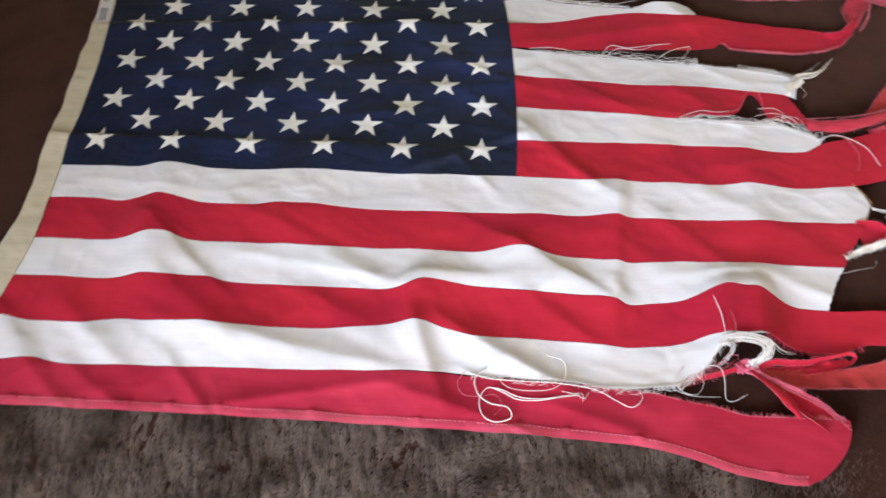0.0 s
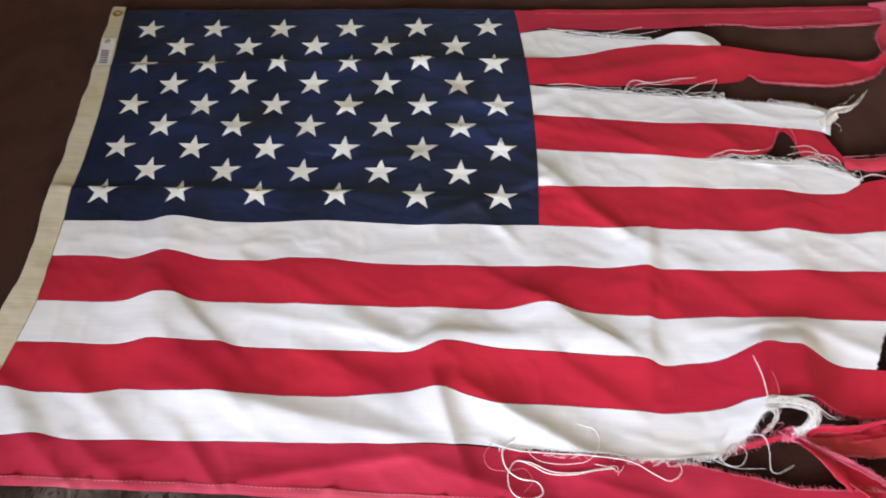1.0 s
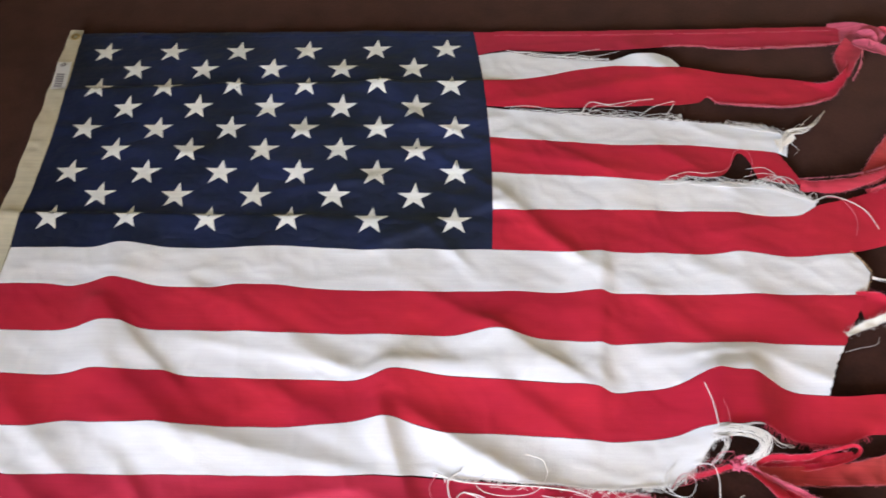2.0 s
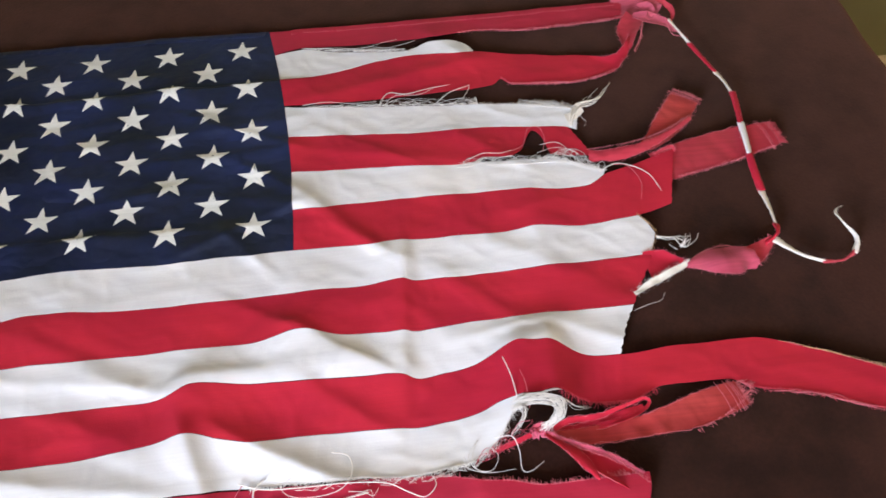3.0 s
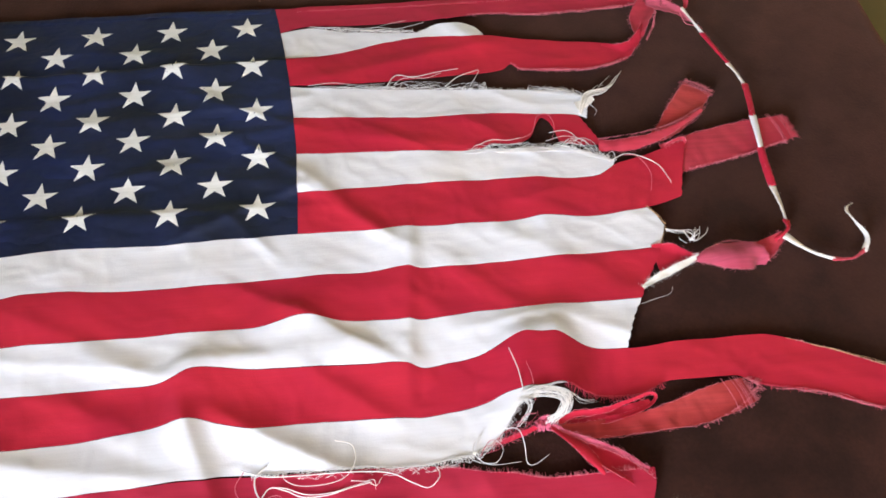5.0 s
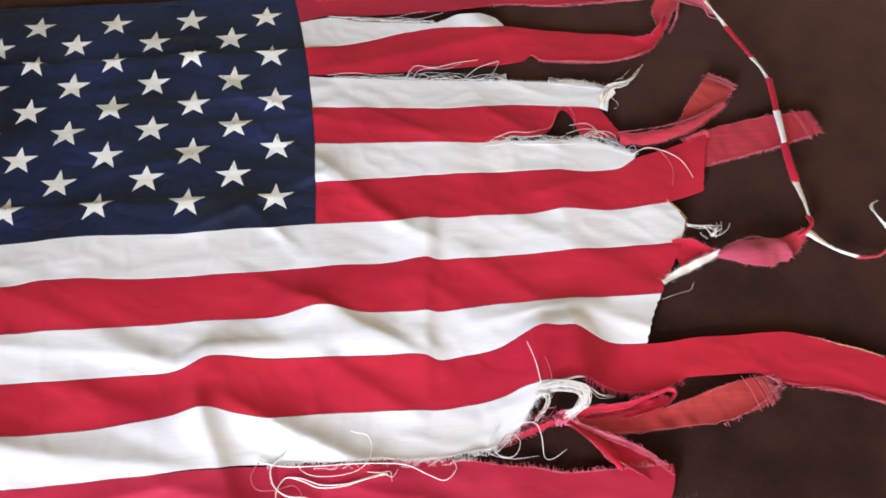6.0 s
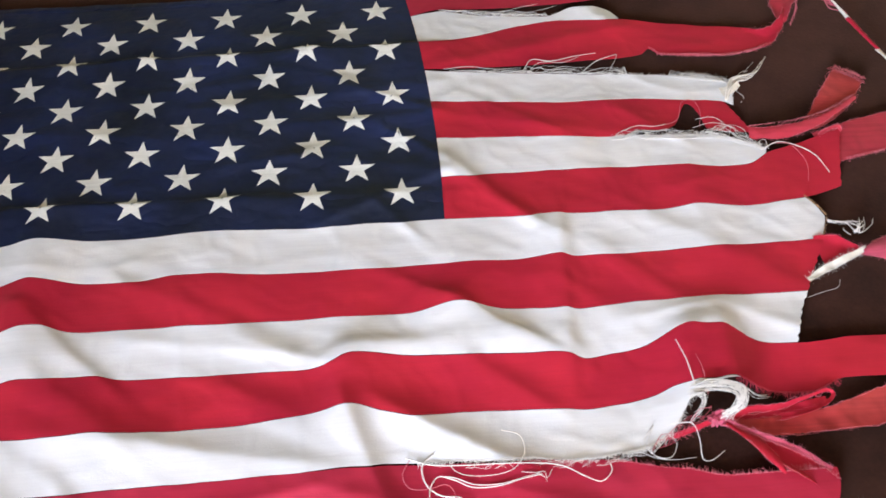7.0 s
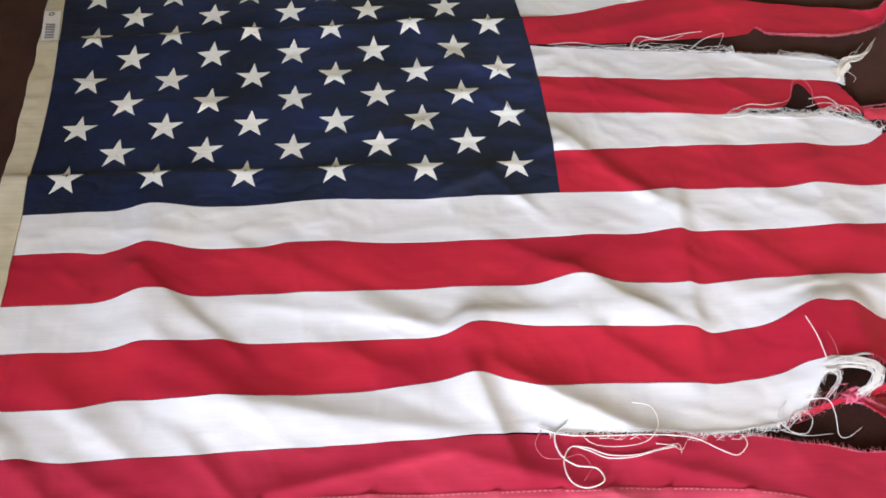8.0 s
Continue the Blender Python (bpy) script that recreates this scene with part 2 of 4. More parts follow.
# ---- the bed and its blanket ----
BX, BY = (-1.12, 1.050), (-0.47, 1.20)
bed = tagged(new("bed"), "low bed under a dark brown plush blanket", "bed")
box((BX[0] + 0.04, BY[0] + 0.04, 0.30, BX[1] - 0.04, BY[1] - 0.02, 0.575), "mattress", TICKING, bed, 0.04)
box((BX[0] + 0.05, BY[0] + 0.05, 0.10, BX[1] - 0.05, BY[1] - 0.03, 0.298), "bed_base", TICKING, bed, 0.01)
for lx in (BX[0] + 0.12, BX[1] - 0.12):
    for ly in (BY[0] + 0.12, BY[1] - 0.12):
        box((lx - 0.03, ly - 0.03, 0.0, lx + 0.03, ly + 0.03, 0.10), "leg", CARPET, bed, 0.004)


def blanket_height(x, y):
    p = Vector((x, y, 0))
    return BED - 0.007 + 0.0035 * noise.noise(p * 3.1) + 0.0012 * noise.noise(p * 9) + 0.0003 * noise.noise(p * 45)


def drape(s, lo, hi, r=0.045, hem=0.14):
    """Along one axis: s runs past both edges; gives the place and the drop below the top."""
    sign, edge = (1, hi) if s > (lo + hi) / 2 else (-1, lo)
    over = (s - (edge - sign * r)) * sign
    if over <= 0:
        return s, 0.0
    if over < r * math.pi / 2:
        a = over / r
        return edge - sign * r + sign * r * math.sin(a), r * (1 - math.cos(a))
    return edge, min(r + over - r * math.pi / 2, BED - hem)


def blanket_mesh():
    nx, ny = 190, 150
    xs, ys = np.linspace(BX[0] - 0.45, BX[1] + 0.45, nx + 1), np.linspace(BY[0] - 0.45, BY[1], ny + 1)
    verts = []
    for a in xs:
        px, dx = drape(a, *BX)
        for b in ys:
            py, dy = drape(b, BY[0], BY[1] + 0.6)
            wave = 0.008 * noise.noise(Vector((px * 4, py * 5, 7)))
            bulge = 0.014 * math.exp(-((py - 0.66) / 0.12) ** 2) * min(max((px - 0.85) / 0.15, 0), 1)
            verts.append((px + bulge + (wave if dx else 0.3 * wave), py, blanket_height(px, py) - max(dx, dy) + (wave if dx or dy else 0)))
    return verts, quads(nx, ny)


throw_blanket = tagged(thicken(part("throw_blanket", *blanket_mesh(), PLUSH), 0.006), "dark brown plush blanket spread over the bed", "blanket")


def nap(name, count, height):
    """Short blades of the plush pile, each a bent sliver, on the near part of the blanket; their paler colour paints in
    the light they catch.
    """
    rng = np.random.default_rng(11)
    x = rng.uniform(-1.06, 0.55, count * 2)
    y = rng.uniform(-0.42, 0.0, count * 2)
    # density of the lit pile, not wear: thins to the right and outer edges
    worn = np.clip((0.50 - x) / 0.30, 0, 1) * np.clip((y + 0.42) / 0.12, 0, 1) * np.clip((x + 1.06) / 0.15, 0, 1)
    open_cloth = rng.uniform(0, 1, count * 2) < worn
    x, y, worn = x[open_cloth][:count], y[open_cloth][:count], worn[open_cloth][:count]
    count = len(x)
    z = np.array([blanket_height(a, b) for a, b in zip(x, y)]) - 0.001
    swirl = np.array([noise.noise(Vector((a * 6, b * 7, 3))) + 0.35 * noise.noise(Vector((a * 24, b * 24, 5))) for a, b in zip(x, y)])
    ang = 1.25 + swirl * 1.7 + rng.normal(0, 0.20, count)
    tuft = np.array([noise.noise(Vector((a * 16, b * 12, 1))) + 0.9 * noise.noise(Vector((a * 110, b * 48, 2))) for a, b in zip(x, y)])
    lean = rng.uniform(1.2, 2.4, count) * height
    h = rng.uniform(0.65, 0.9, count) * height * np.clip(1.0 + 0.9 * tuft, 0.25, 1.8) * (0.25 + 0.75 * worn)
    w = rng.uniform(0.0005, 0.0013, count) * worn
    cx, cy = np.cos(ang), np.sin(ang)
    v = np.empty((count, 5, 3))
    for k, (f, g, side) in enumerate(((0, 0, 1), (0, 0, -1), (0.45, 0.7, 0.8), (0.45, 0.7, -0.8), (1.0, 1.0, 0))):
        v[:, k, 0] = x + cx * lean * f - cy * w * side
        v[:, k, 1] = y + cy * lean * f + cx * w * side
        v[:, k, 2] = z + h * g
    base = (np.arange(count) * 5)[:, None]
    tris = np.concatenate([base + np.array([[0, 1, 3]]), base + np.array([[0, 3, 2]]), base + np.array([[2, 3, 4]])], 0)
    me = bpy.data.meshes.new(name)
    me.vertices.add(count * 5)
    me.vertices.foreach_set("co", v.ravel())
    me.loops.add(len(tris) * 3)
    me.loops.foreach_set("vertex_index", tris.ravel())
    me.polygons.add(len(tris))
    me.polygons.foreach_set("loop_start", np.arange(0, len(tris) * 3, 3))
    me.update(calc_edges=True)
    me.materials.append(LIT_FIBRE)
    ob = tagged(new(name, me), "short brown plush pile, coloured paler as if lit", kind="stuff")
    ob.parent = throw_blanket
    return ob


# ---- the flag ----
S = 0.9144 / 13                 # width of a stripe
flag = tagged(new("tattered_flag"), "tattered red and white striped flag spread on a brown blanket", "flag")

# folds: start x, y, end x, y, widths to the left and right of that line, how far it stands out
FOLDS_STRIPES = [
    (-0.550, 0.24, -0.565, 0.40, 0.035, 0.045, 0.014),
    (-0.545, 0.20, -0.380, 0.13, 0.030, 0.030, 0.006),
    (-0.320, 0.34, -0.335, 0.39, 0.060, 0.060, 0.008),
    (-0.130, 0.150, -0.127, 0.215, 0.028, 0.060, 0.014),
    (-0.127, 0.215, 0.060, 0.225, 0.020, 0.030, 0.010),
    (0.000, 0.255, 0.015, 0.285, 0.035, 0.045, 0.011),
    (0.010, 0.280, 0.110, 0.215, 0.013, 0.030, 0.010),
    (0.148, 0.19, 0.160, 0.37, 0.035, 0.011, 0.009),
    (0.290, 0.12, 0.300, 0.200, 0.036, 0.030, 0.029),
    (0.338, 0.12, 0.345, 0.205, 0.030, 0.030, 0.030),
    (0.362, 0.40, 0.366, 0.45, 0.032, 0.032, 0.008),
    (-0.560, 0.300, -0.440, 0.200, 0.014, 0.045, 0.010),
    (-0.740, 0.135, -0.660, 0.065, 0.018, 0.030, 0.009),
]
FOLDS_LOW = [
    (0.578, 0.440, 0.600, 0.535, 0.030, 0.030, 0.006),
    (-0.130, 0.145, -0.098, 0.070, 0.014, 0.090, 0.012),
    (-0.640, 0.16, -0.560, 0.09, 0.020, 0.022, 0.006),
    (-0.480, 0.140, -0.170, 0.088, 0.016, 0.040, 0.008),
    (-0.240, 0.245, -0.150, 0.205, 0.016, 0.016, 0.005),
    (-0.060, 0.140, 0.055, 0.080, 0.013, 0.030, 0.011),
    (0.190, 0.12, 0.195, 0.15, 0.050, 0.050, -0.009),
    (0.230, 0.06, 0.275, 0.12, 0.030, 0.030, 0.008),
    (0.395, 0.245, 0.440, 0.225, 0.020, 0.020, 0.006),
    (0.270, 0.255, 0.330, 0.262, 0.014, 0.020, 0.005),
    (0.030, 0.50, 0.110, 0.43, 0.015, 0.020, 0.003),
    (-0.400, 0.26, -0.220, 0.232, 0.014, 0.018, 0.004),
    (-0.35, 0.025, -0.18, 0.060, 0.012, 0.010, 0.005),
    (-0.66, 0.055, -0.60, 0.012, 0.008, 0.014, 0.004),
    (-0.44, 0.055, -0.40, 0.012, 0.008, 0.014, 0.004),
    (0.06, 0.045, 0.16, 0.012, 0.008, 0.016, 0.004),
    (-0.12, 0.050, 0.02, 0.005, 0.008, 0.016, 0.005),
    (-0.60, 0.060, -0.52, 0.010, 0.012, 0.016, 0.004),
]
FOLDS_CANTON = [
    (-0.250, 0.560, -0.020, 0.520, 0.014, 0.022, 0.005),
    (-0.350, 0.660, -0.030, 0.690, 0.014, 0.020, 0.005),
    (-0.600, 0.620, -0.300, 0.590, 0.014, 0.020, 0.003),
    (-0.150, 0.440, -0.020, 0.500, 0.014, 0.014, 0.005),
    (-0.500, 0.840, -0.100, 0.800, 0.014, 0.020, 0.003),
    (0.050, 0.74, 0.330, 0.80, 0.014, 0.022, 0.004),
    (0.080, 0.61, 0.260, 0.57, 0.012, 0.016, 0.003),
    (0.300, 0.60, 0.360, 0.55, 0.012, 0.016, 0.004),
    (0.050, 0.50, 0.115, 0.43, 0.007, 0.022, 0.0055),
    (0.260, 0.86, 0.285, 0.83, 0.030, 0.030, 0.010),
    (-0.120, 0.690, -0.010, 0.640, 0.007, 0.020, 0.0045),
    (-0.180, 0.620, -0.060, 0.625, 0.006, 0.020, 0.0045),
    (-0.060, 0.590, 0.000, 0.545, 0.007, 0.016, 0.0050),
    (-0.230, 0.735, -0.120, 0.705, 0.006, 0.018, 0.0040),
    (-0.300, 0.545, -0.190, 0.565, 0.006, 0.018, 0.0040),
    (-0.090, 0.460, -0.050, 0.415, 0.007, 0.012, 0.0040),
    (-0.420, 0.700, -0.300, 0.715, 0.006, 0.018, 0.0030),
]
# sharp pleats across the canton: their far side drops away
PLEATS = [
    (-0.760, 0.480, -0.520, 0.476, 0.004, 0.036, 0.009),
    (-0.520, 0.476, -0.300, 0.474, 0.006, 0.038, 0.007),
    (-0.300, 0.474, 0.000, 0.468, 0.012, 0.040, 0.007),
    (-0.740, 0.764, -0.480, 0.768, 0.004, 0.030, 0.008),
    (-0.480, 0.768, -0.200, 0.772, 0.004, 0.034, 0.013),
    (-0.200, 0.772, -0.010, 0.778, 0.005, 0.036, 0.010),
]
FOLDS_RED = [
    (-0.420, 0.345, -0.290, 0.280, 0.010, 0.035, 0.006),
    (-0.505, 0.200, -0.415, 0.135, 0.010, 0.035, 0.007),
    (-0.300, 0.200, -0.235, 0.165, 0.012, 0.025, 0.006),
    (-0.080, 0.345, 0.010, 0.285, 0.008, 0.025, 0.004),
    (0.020, 0.345, -0.050, 0.290, 0.025, 0.008, 0.003),
    (0.235, 0.345, 0.300, 0.280, 0.010, 0.030, 0.006),
    (0.030, 0.200, 0.105, 0.145, 0.009, 0.030, 0.006),
    (0.165, 0.200, 0.205, 0.140, 0.012, 0.030, 0.006),
    (0.090, 0.635, 0.190, 0.575, 0.007, 0.024, 0.006),
    (0.165, 0.420, 0.172, 0.355, 0.010, 0.030, 0.005),
    (0.290, 0.415, 0.360, 0.360, 0.010, 0.030, 0.005),
    (-0.470, 0.415, -0.380, 0.360, 0.010, 0.025, 0.003),
    (0.400, 0.345, 0.470, 0.285, 0.010, 0.025, 0.005),
]
FOLDS = []
for rise, slide, crisp, folds in ((0.52, 0.62, 1.8, FOLDS_STRIPES), (0.80, -0.42, 1.35, FOLDS_LOW), (0.46, -0.24, 1.5, FOLDS_RED), (0.85, -0.90, 1.6, FOLDS_CANTON), (0.60, 0.10, 1.5, PLEATS)):
    for fx0, fy0, fx1, fy1, wl, wr, amp in folds:
        d = Vector((fx1 - fx0, fy1 - fy0))
        FOLDS.append((fx0, fy0, d.x / d.length, d.y / d.length, d.length, wl, wr, amp * rise, slide / rise, crisp))


def standing(x, y):
    """How far the folds stand out at a place of the flag, and how far they draw the cloth along y."""
    total, drawn = 0.0, 0.0
    for fx, fy, dx, dy, length, wl, wr, amp, slide, crisp in FOLDS:
        a, b = x - fx, y - fy
        along, off = a * dx + b * dy, b * dx - a * dy          # off > 0: to the left of the line
        w = wl if off > 0 else wr
        if abs(off) > 3 * w:
            continue
        past = max(-along, along - length, 0.0)
        soft = 0.045 if length > 0.06 else 0.05
        if past > 3 * soft:
            continue
        h = amp * math.exp(-(abs(off) / w) ** crisp - (past / soft) ** 2)
        total += h
        drawn += slide * h
    return total, drawn


def lay(x, y, lift=0.0):
    """A place of the flat flag, laid on the blanket with its folds."""
    d, drawn = standing(x, y)
    p = Vector((x, y, 0))
    warp = Vector((x * 5 + 0.4 * noise.noise(p * 6), y * 8 + 0.5 * noise.noise(p * 5 + Vector((9, 0, 0))), 4))
    crease = 0.0013 * (1 - abs(noise.noise(warp))) ** 7 + 0.0008 * (1 - abs(noise.noise(warp * 2.3 + Vector((x * 9, 0, 8))))) ** 8
    small = 0.0016 * noise.noise(p * 14) + 0.0008 * noise.noise(Vector((x * 30 + y * 25, y * 40, 2)))
    z = BED + 0.0010 + max(d, -0.002) + max(small, -0.001) + crease + lift
    return (x, y - 0.0035 + drawn + 0.0012 * noise.noise(p * 22), z)


def canton_right(y):
    return 0.004 - 0.20 * max(0.0, y - 0.45) ** 2


hoist = line((0.0, -0.752), (0.164, -0.745), (0.274, -0.736), (0.343, -0.741), (0.414, -0.745), (0.459, -0.751), (0.56, -0.756), (0.65, -0.763), (0.76, -0.777), (0.92, -0.799))
tape_edge = line((0.0, -0.797), (0.24, -0.783), (0.318, -0.776), (0.392, -0.780), (0.436, -0.785), (0.506, -0.790), (0.62, -0.797), (0.79, -0.812), (0.927, -0.824))


# borders between the stripes, from the top: y along x
TOP = line((-0.8, 0.921), (-0.3, 0.918), (0.0, 0.914), (0.33, 0.913), (0.61, 0.919))
B1 = line((-0.03, 0.850), (0.02, 0.862), (0.12, 0.859), (0.22, 0.860), (0.33, 0.870), (0.43, 0.861), (0.60, 0.870))
S2_TOP = line((-0.03, 0.850), (0.02, 0.857), (0.09, 0.842), (0.15, 0.836), (0.205, 0.830), (0.222, 0.838), (0.248, 0.850), (0.278, 0.852), (0.307, 0.840), (0.327, 0.810))
B2 = line((-0.02, 0.779), (0.07, 0.790), (0.16, 0.812), (0.22, 0.818), (0.32, 0.815), (0.37, 0.803), (0.47, 0.786), (0.54, 0.775), (0.58, 0.755))
B3 = line((-0.01, 0.719), (0.12, 0.717), (0.30, 0.721), (0.345, 0.728), (0.36, 0.740), (0.375, 0.726), (0.48, 0.717), (0.58, 0.742))
S4_TOP = line((-0.01, 0.716), (0.12, 0.702), (0.21, 0.692), (0.30, 0.685), (0.40, 0.673), (0.453, 0.661), (0.48, 0.642))
B4 = line((0.0, 0.648), (0.11, 0.639), (0.20, 0.631), (0.30, 0.631), (0.39, 0.622), (0.444, 0.618), (0.50, 0.57))
B5 = line((0.0, 0.572), (0.11, 0.568), (0.20, 0.561), (0.28, 0.556), (0.31, 0.565), (0.345, 0.563), (0.365, 0.572), (0.392, 0.614), (0.405, 0.600), (0.412, 0.560), (0.48, 0.548))
S6_TOP = line((0.0, 0.572), (0.11, 0.568), (0.20, 0.561), (0.28, 0.556), (0.38, 0.552), (0.42, 0.549), (0.455, 0.534), (0.50, 0.513))
B6 = line((0.0, 0.498), (0.19, 0.498), (0.35, 0.493), (0.42, 0.487), (0.455, 0.489), (0.495, 0.511), (0.515, 0.516), (0.56, 0.530), (0.61, 0.546))
B7 = line((-0.75, 0.416), (-0.4, 0.418), (0.0, 0.421), (0.2, 0.419), (0.45, 0.416), (0.52, 0.424), (0.575, 0.440), (0.61, 0.47))
B8 = line((-0.75, 0.35), (-0.664, 0.3501), (-0.621, 0.3462), (-0.562, 0.3522), (-0.48, 0.3483), (-0.41, 0.3464), (-0.366, 0.3505), (-0.305, 0.3465), (0, 0.347), (0.3, 0.348), (0.53, 0.353))
B9 = line((-0.75, 0.271), (-0.663, 0.271), (-0.588, 0.269), (-0.553, 0.272), (-0.503, 0.275), (-0.249, 0.275), (-0.2, 0.275), (-0.022, 0.2724), (0.097, 0.271), (0.149, 0.2641), (0.2, 0.2692), (0.252, 0.2715), (0.48, 0.273))
B10 = line((-0.75, 0.202), (-0.644, 0.203), (-0.573, 0.1997), (-0.533, 0.2041), (-0.41, 0.2049), (-0.304, 0.2045), (-0.174, 0.2019), (-0.11, 0.206), (-0.028, 0.2046), (0.054, 0.2034), (0.12, 0.1985), (0.167, 0.1951), (0.2, 0.1989), (0.234, 0.203), (0.29, 0.212), (0.334, 0.206), (0.37, 0.203), (0.44, 0.2), (0.505, 0.205), (0.615, 0.204), (0.69, 0.179), (0.76, 0.148), (0.8, 0.127), (0.93, 0.055))
B11 = line((-0.75, 0.127), (-0.617, 0.1284), (-0.556, 0.1361), (-0.448, 0.1369), (-0.4, 0.1336), (-0.378, 0.132), (-0.3, 0.1358), (-0.261, 0.1367), (-0.198, 0.1444), (-0.127, 0.1469), (-0.09, 0.1397), (-0.044, 0.1353), (0, 0.1355), (0.043, 0.1356), (0.121, 0.1325), (0.16, 0.1285), (0.2, 0.132), (0.237, 0.137), (0.261, 0.140), (0.29, 0.134), (0.35, 0.135), (0.39, 0.134), (0.433, 0.133), (0.482, 0.15), (0.565, 0.148), (0.6, 0.132), (0.67, 0.118), (0.735, 0.091), (0.8, 0.068), (0.93, 0.008))
S12_END = line((-0.75, 0.063), (-0.6, 0.0634), (-0.534, 0.0656), (-0.467, 0.0669), (-0.45, 0.0674), (-0.37, 0.0699), (-0.2, 0.076), (-0.13, 0.0805), (-0.09, 0.0792), (-0.072, 0.078), (0.08, 0.075), (0.15, 0.069), (0.21, 0.076), (0.25, 0.092), (0.266, 0.103), (0.28, 0.116), (0.292, 0.126), (0.31, 0.130), (0.345, 0.132))
B12 = line((-0.75, 0.063), (-0.6, 0.0634), (-0.534, 0.0656), (-0.467, 0.0669), (-0.45, 0.0674), (-0.37, 0.07), (-0.2, 0.0765), (-0.13, 0.0798), (-0.09, 0.078), (-0.072, 0.0766), (0, 0.0745), (0.08, 0.0742), (0.12, 0.0712), (0.15, 0.0685), (0.18, 0.0665), (0.215, 0.061), (0.26, 0.052), (0.31, 0.041), (0.43, 0.043))
B13 = line((-0.75, -0.001), (-0.4, 0.002), (0.0, 0.000), (0.12, -0.004), (0.20, -0.012), (0.24, -0.023), (0.295, -0.038), (0.36, -0.045), (0.43, -0.03))


def stripe(name, upper, lower, left, right, material, label="", rows=16, step=0.0045):
    """One sewn stripe between two borders; left and right give its ends at a height, from 0 (lower) to 1 (upper)."""
    n = int((right(0.5) - left(0.5)) / step)
    verts = []
    for i in range(n + 1):
        for j in range(rows + 1):
            v = j / rows
            a, b = left(v), right(v)
            x = a + (b - a) * i / n
            lo, hi = lower(x) + 0.0005, upper(x) - 0.0005      # the seam between two stripes
            verts.append(lay(x, lo + (hi - lo) * v))
    return thicken(part(name, verts, [f[::-1] for f in quads(n, rows)][::1], material, flag, label))


def at_canton(upper, lower):
    return lambda v: canton_right(lower(0) + (upper(0) - lower(0)) * v)


def at_hoist(upper, lower):
    return lambda v: hoist(lower(-0.74) + (upper(-0.74) - lower(-0.74)) * v)


def between(a, b, bow=0.0):
    return lambda v: a + (b - a) * v + bow * math.sin(math.pi * v) + 0.0012 * math.sin(37 * v)


stripe("red_stripe", TOP, B1, at_canton(TOP, B1), between(0.605, 0.615), SUNNED, "faded red stripe torn to a ribbon")
stripe("white_stripe", S2_TOP, B2, at_canton(S2_TOP, B2), between(0.321, 0.321), WHITE, "short torn white stripe")
stripe("red_stripe", B2, B3, at_canton(B2, B3), between(0.536, 0.540, 0.004), RED)
stripe("white_stripe", S4_TOP, B4, at_canton(S4_TOP, B4), between(0.464, 0.474), WHITE)
stripe("red_stripe", B4, B5, at_canton(B4, B5), between(0.482, 0.452), RED, "red stripe with a torn hole")
stripe("white_stripe", S6_TOP, B6, at_canton(S6_TOP, B6), between(0.486, 0.490), WHITE)
stripe("red_stripe", B6, B7, at_canton(B6, B7), between(0.573, 0.607), RED)
stripe("white_stripe", B7, B8, at_hoist(B7, B8), lambda v: 0.515 + 0.020 * (1 - abs(1.9 * v - 0.95)) ** 0.65, WHITE)
stripe("red_stripe", B8, B9, at_hoist(B8, B9), between(0.473, 0.522), RED)
stripe("white_stripe", B9, B10, at_hoist(B9, B10), between(0.436, 0.473, -0.003), WHITE)
stripe("red_stripe", B10, B11, at_hoist(B10, B11), between(0.925, 0.925), RED, "red stripe ending in a long streamer")
stripe("white_stripe", B11, S12_END, at_hoist(B11, S12_END), between(0.338, 0.346), WHITE, "white stripe with a ragged torn edge")
stripe("red_stripe", B12, B13, at_hoist(B12, B13), lambda v: 0.366 + 0.066 * math.sin(math.pi / 2 * v ** 0.62), SUNNED, "hemmed bottom red stripe")


def canton_mesh():
    nx, ny = 170, 112
    verts = []
    for i in range(nx + 1):
        for j in range(ny + 1):
            v = j / ny
            y0 = 0.42 + 0.496 * v
            x = hoist(y0) + (canton_right(y0) - hoist(y0)) * i / nx
            verts.append(lay(x, B7(x) + (TOP(x) - B7(x)) * v, 0.0006))
    return verts, [f[::-1] for f in quads(nx, ny)]


canton = thicken(part("canton", *canton_mesh(), NAVY, flag, "navy blue field of embroidered stars"))


def star_mesh(cx, cy, r=0.0283):
    """A sewn five-pointed star that follows the folds."""
    ring = []
    for k in range(10):
        a0, a1 = math.pi / 2 + k * math.pi / 5, math.pi / 2 + (k + 1) * math.pi / 5
        r0, r1 = (r, 0.382 * r) if k % 2 == 0 else (0.382 * r, r)
        for t in (0, 1 / 3, 2 / 3):
            ring.append((r0 * math.cos(a0) * (1 - t) + r1 * math.cos(a1) * t, r0 * math.sin(a0) * (1 - t) + r1 * math.sin(a1) * t))
    n, verts = len(ring), [lay(cx, cy, 0.0016)]
    for f, lift in ((0.3, 0.0016), (0.62, 0.0016), (0.85, 0.0016), (1.0, 0.0016)):
        verts += [lay(cx + f * a, cy + f * b, lift) for a, b in ring]
    faces = [(0, 1 + k, 1 + (k + 1) % n) for k in range(n)]
    for q in range(3):
        faces += [(1 + q * n + k, 1 + (q + 1) * n + k, 1 + (q + 1) * n + (k + 1) % n, 1 + q * n + (k + 1) % n) for k in range(n)]
    return verts, faces


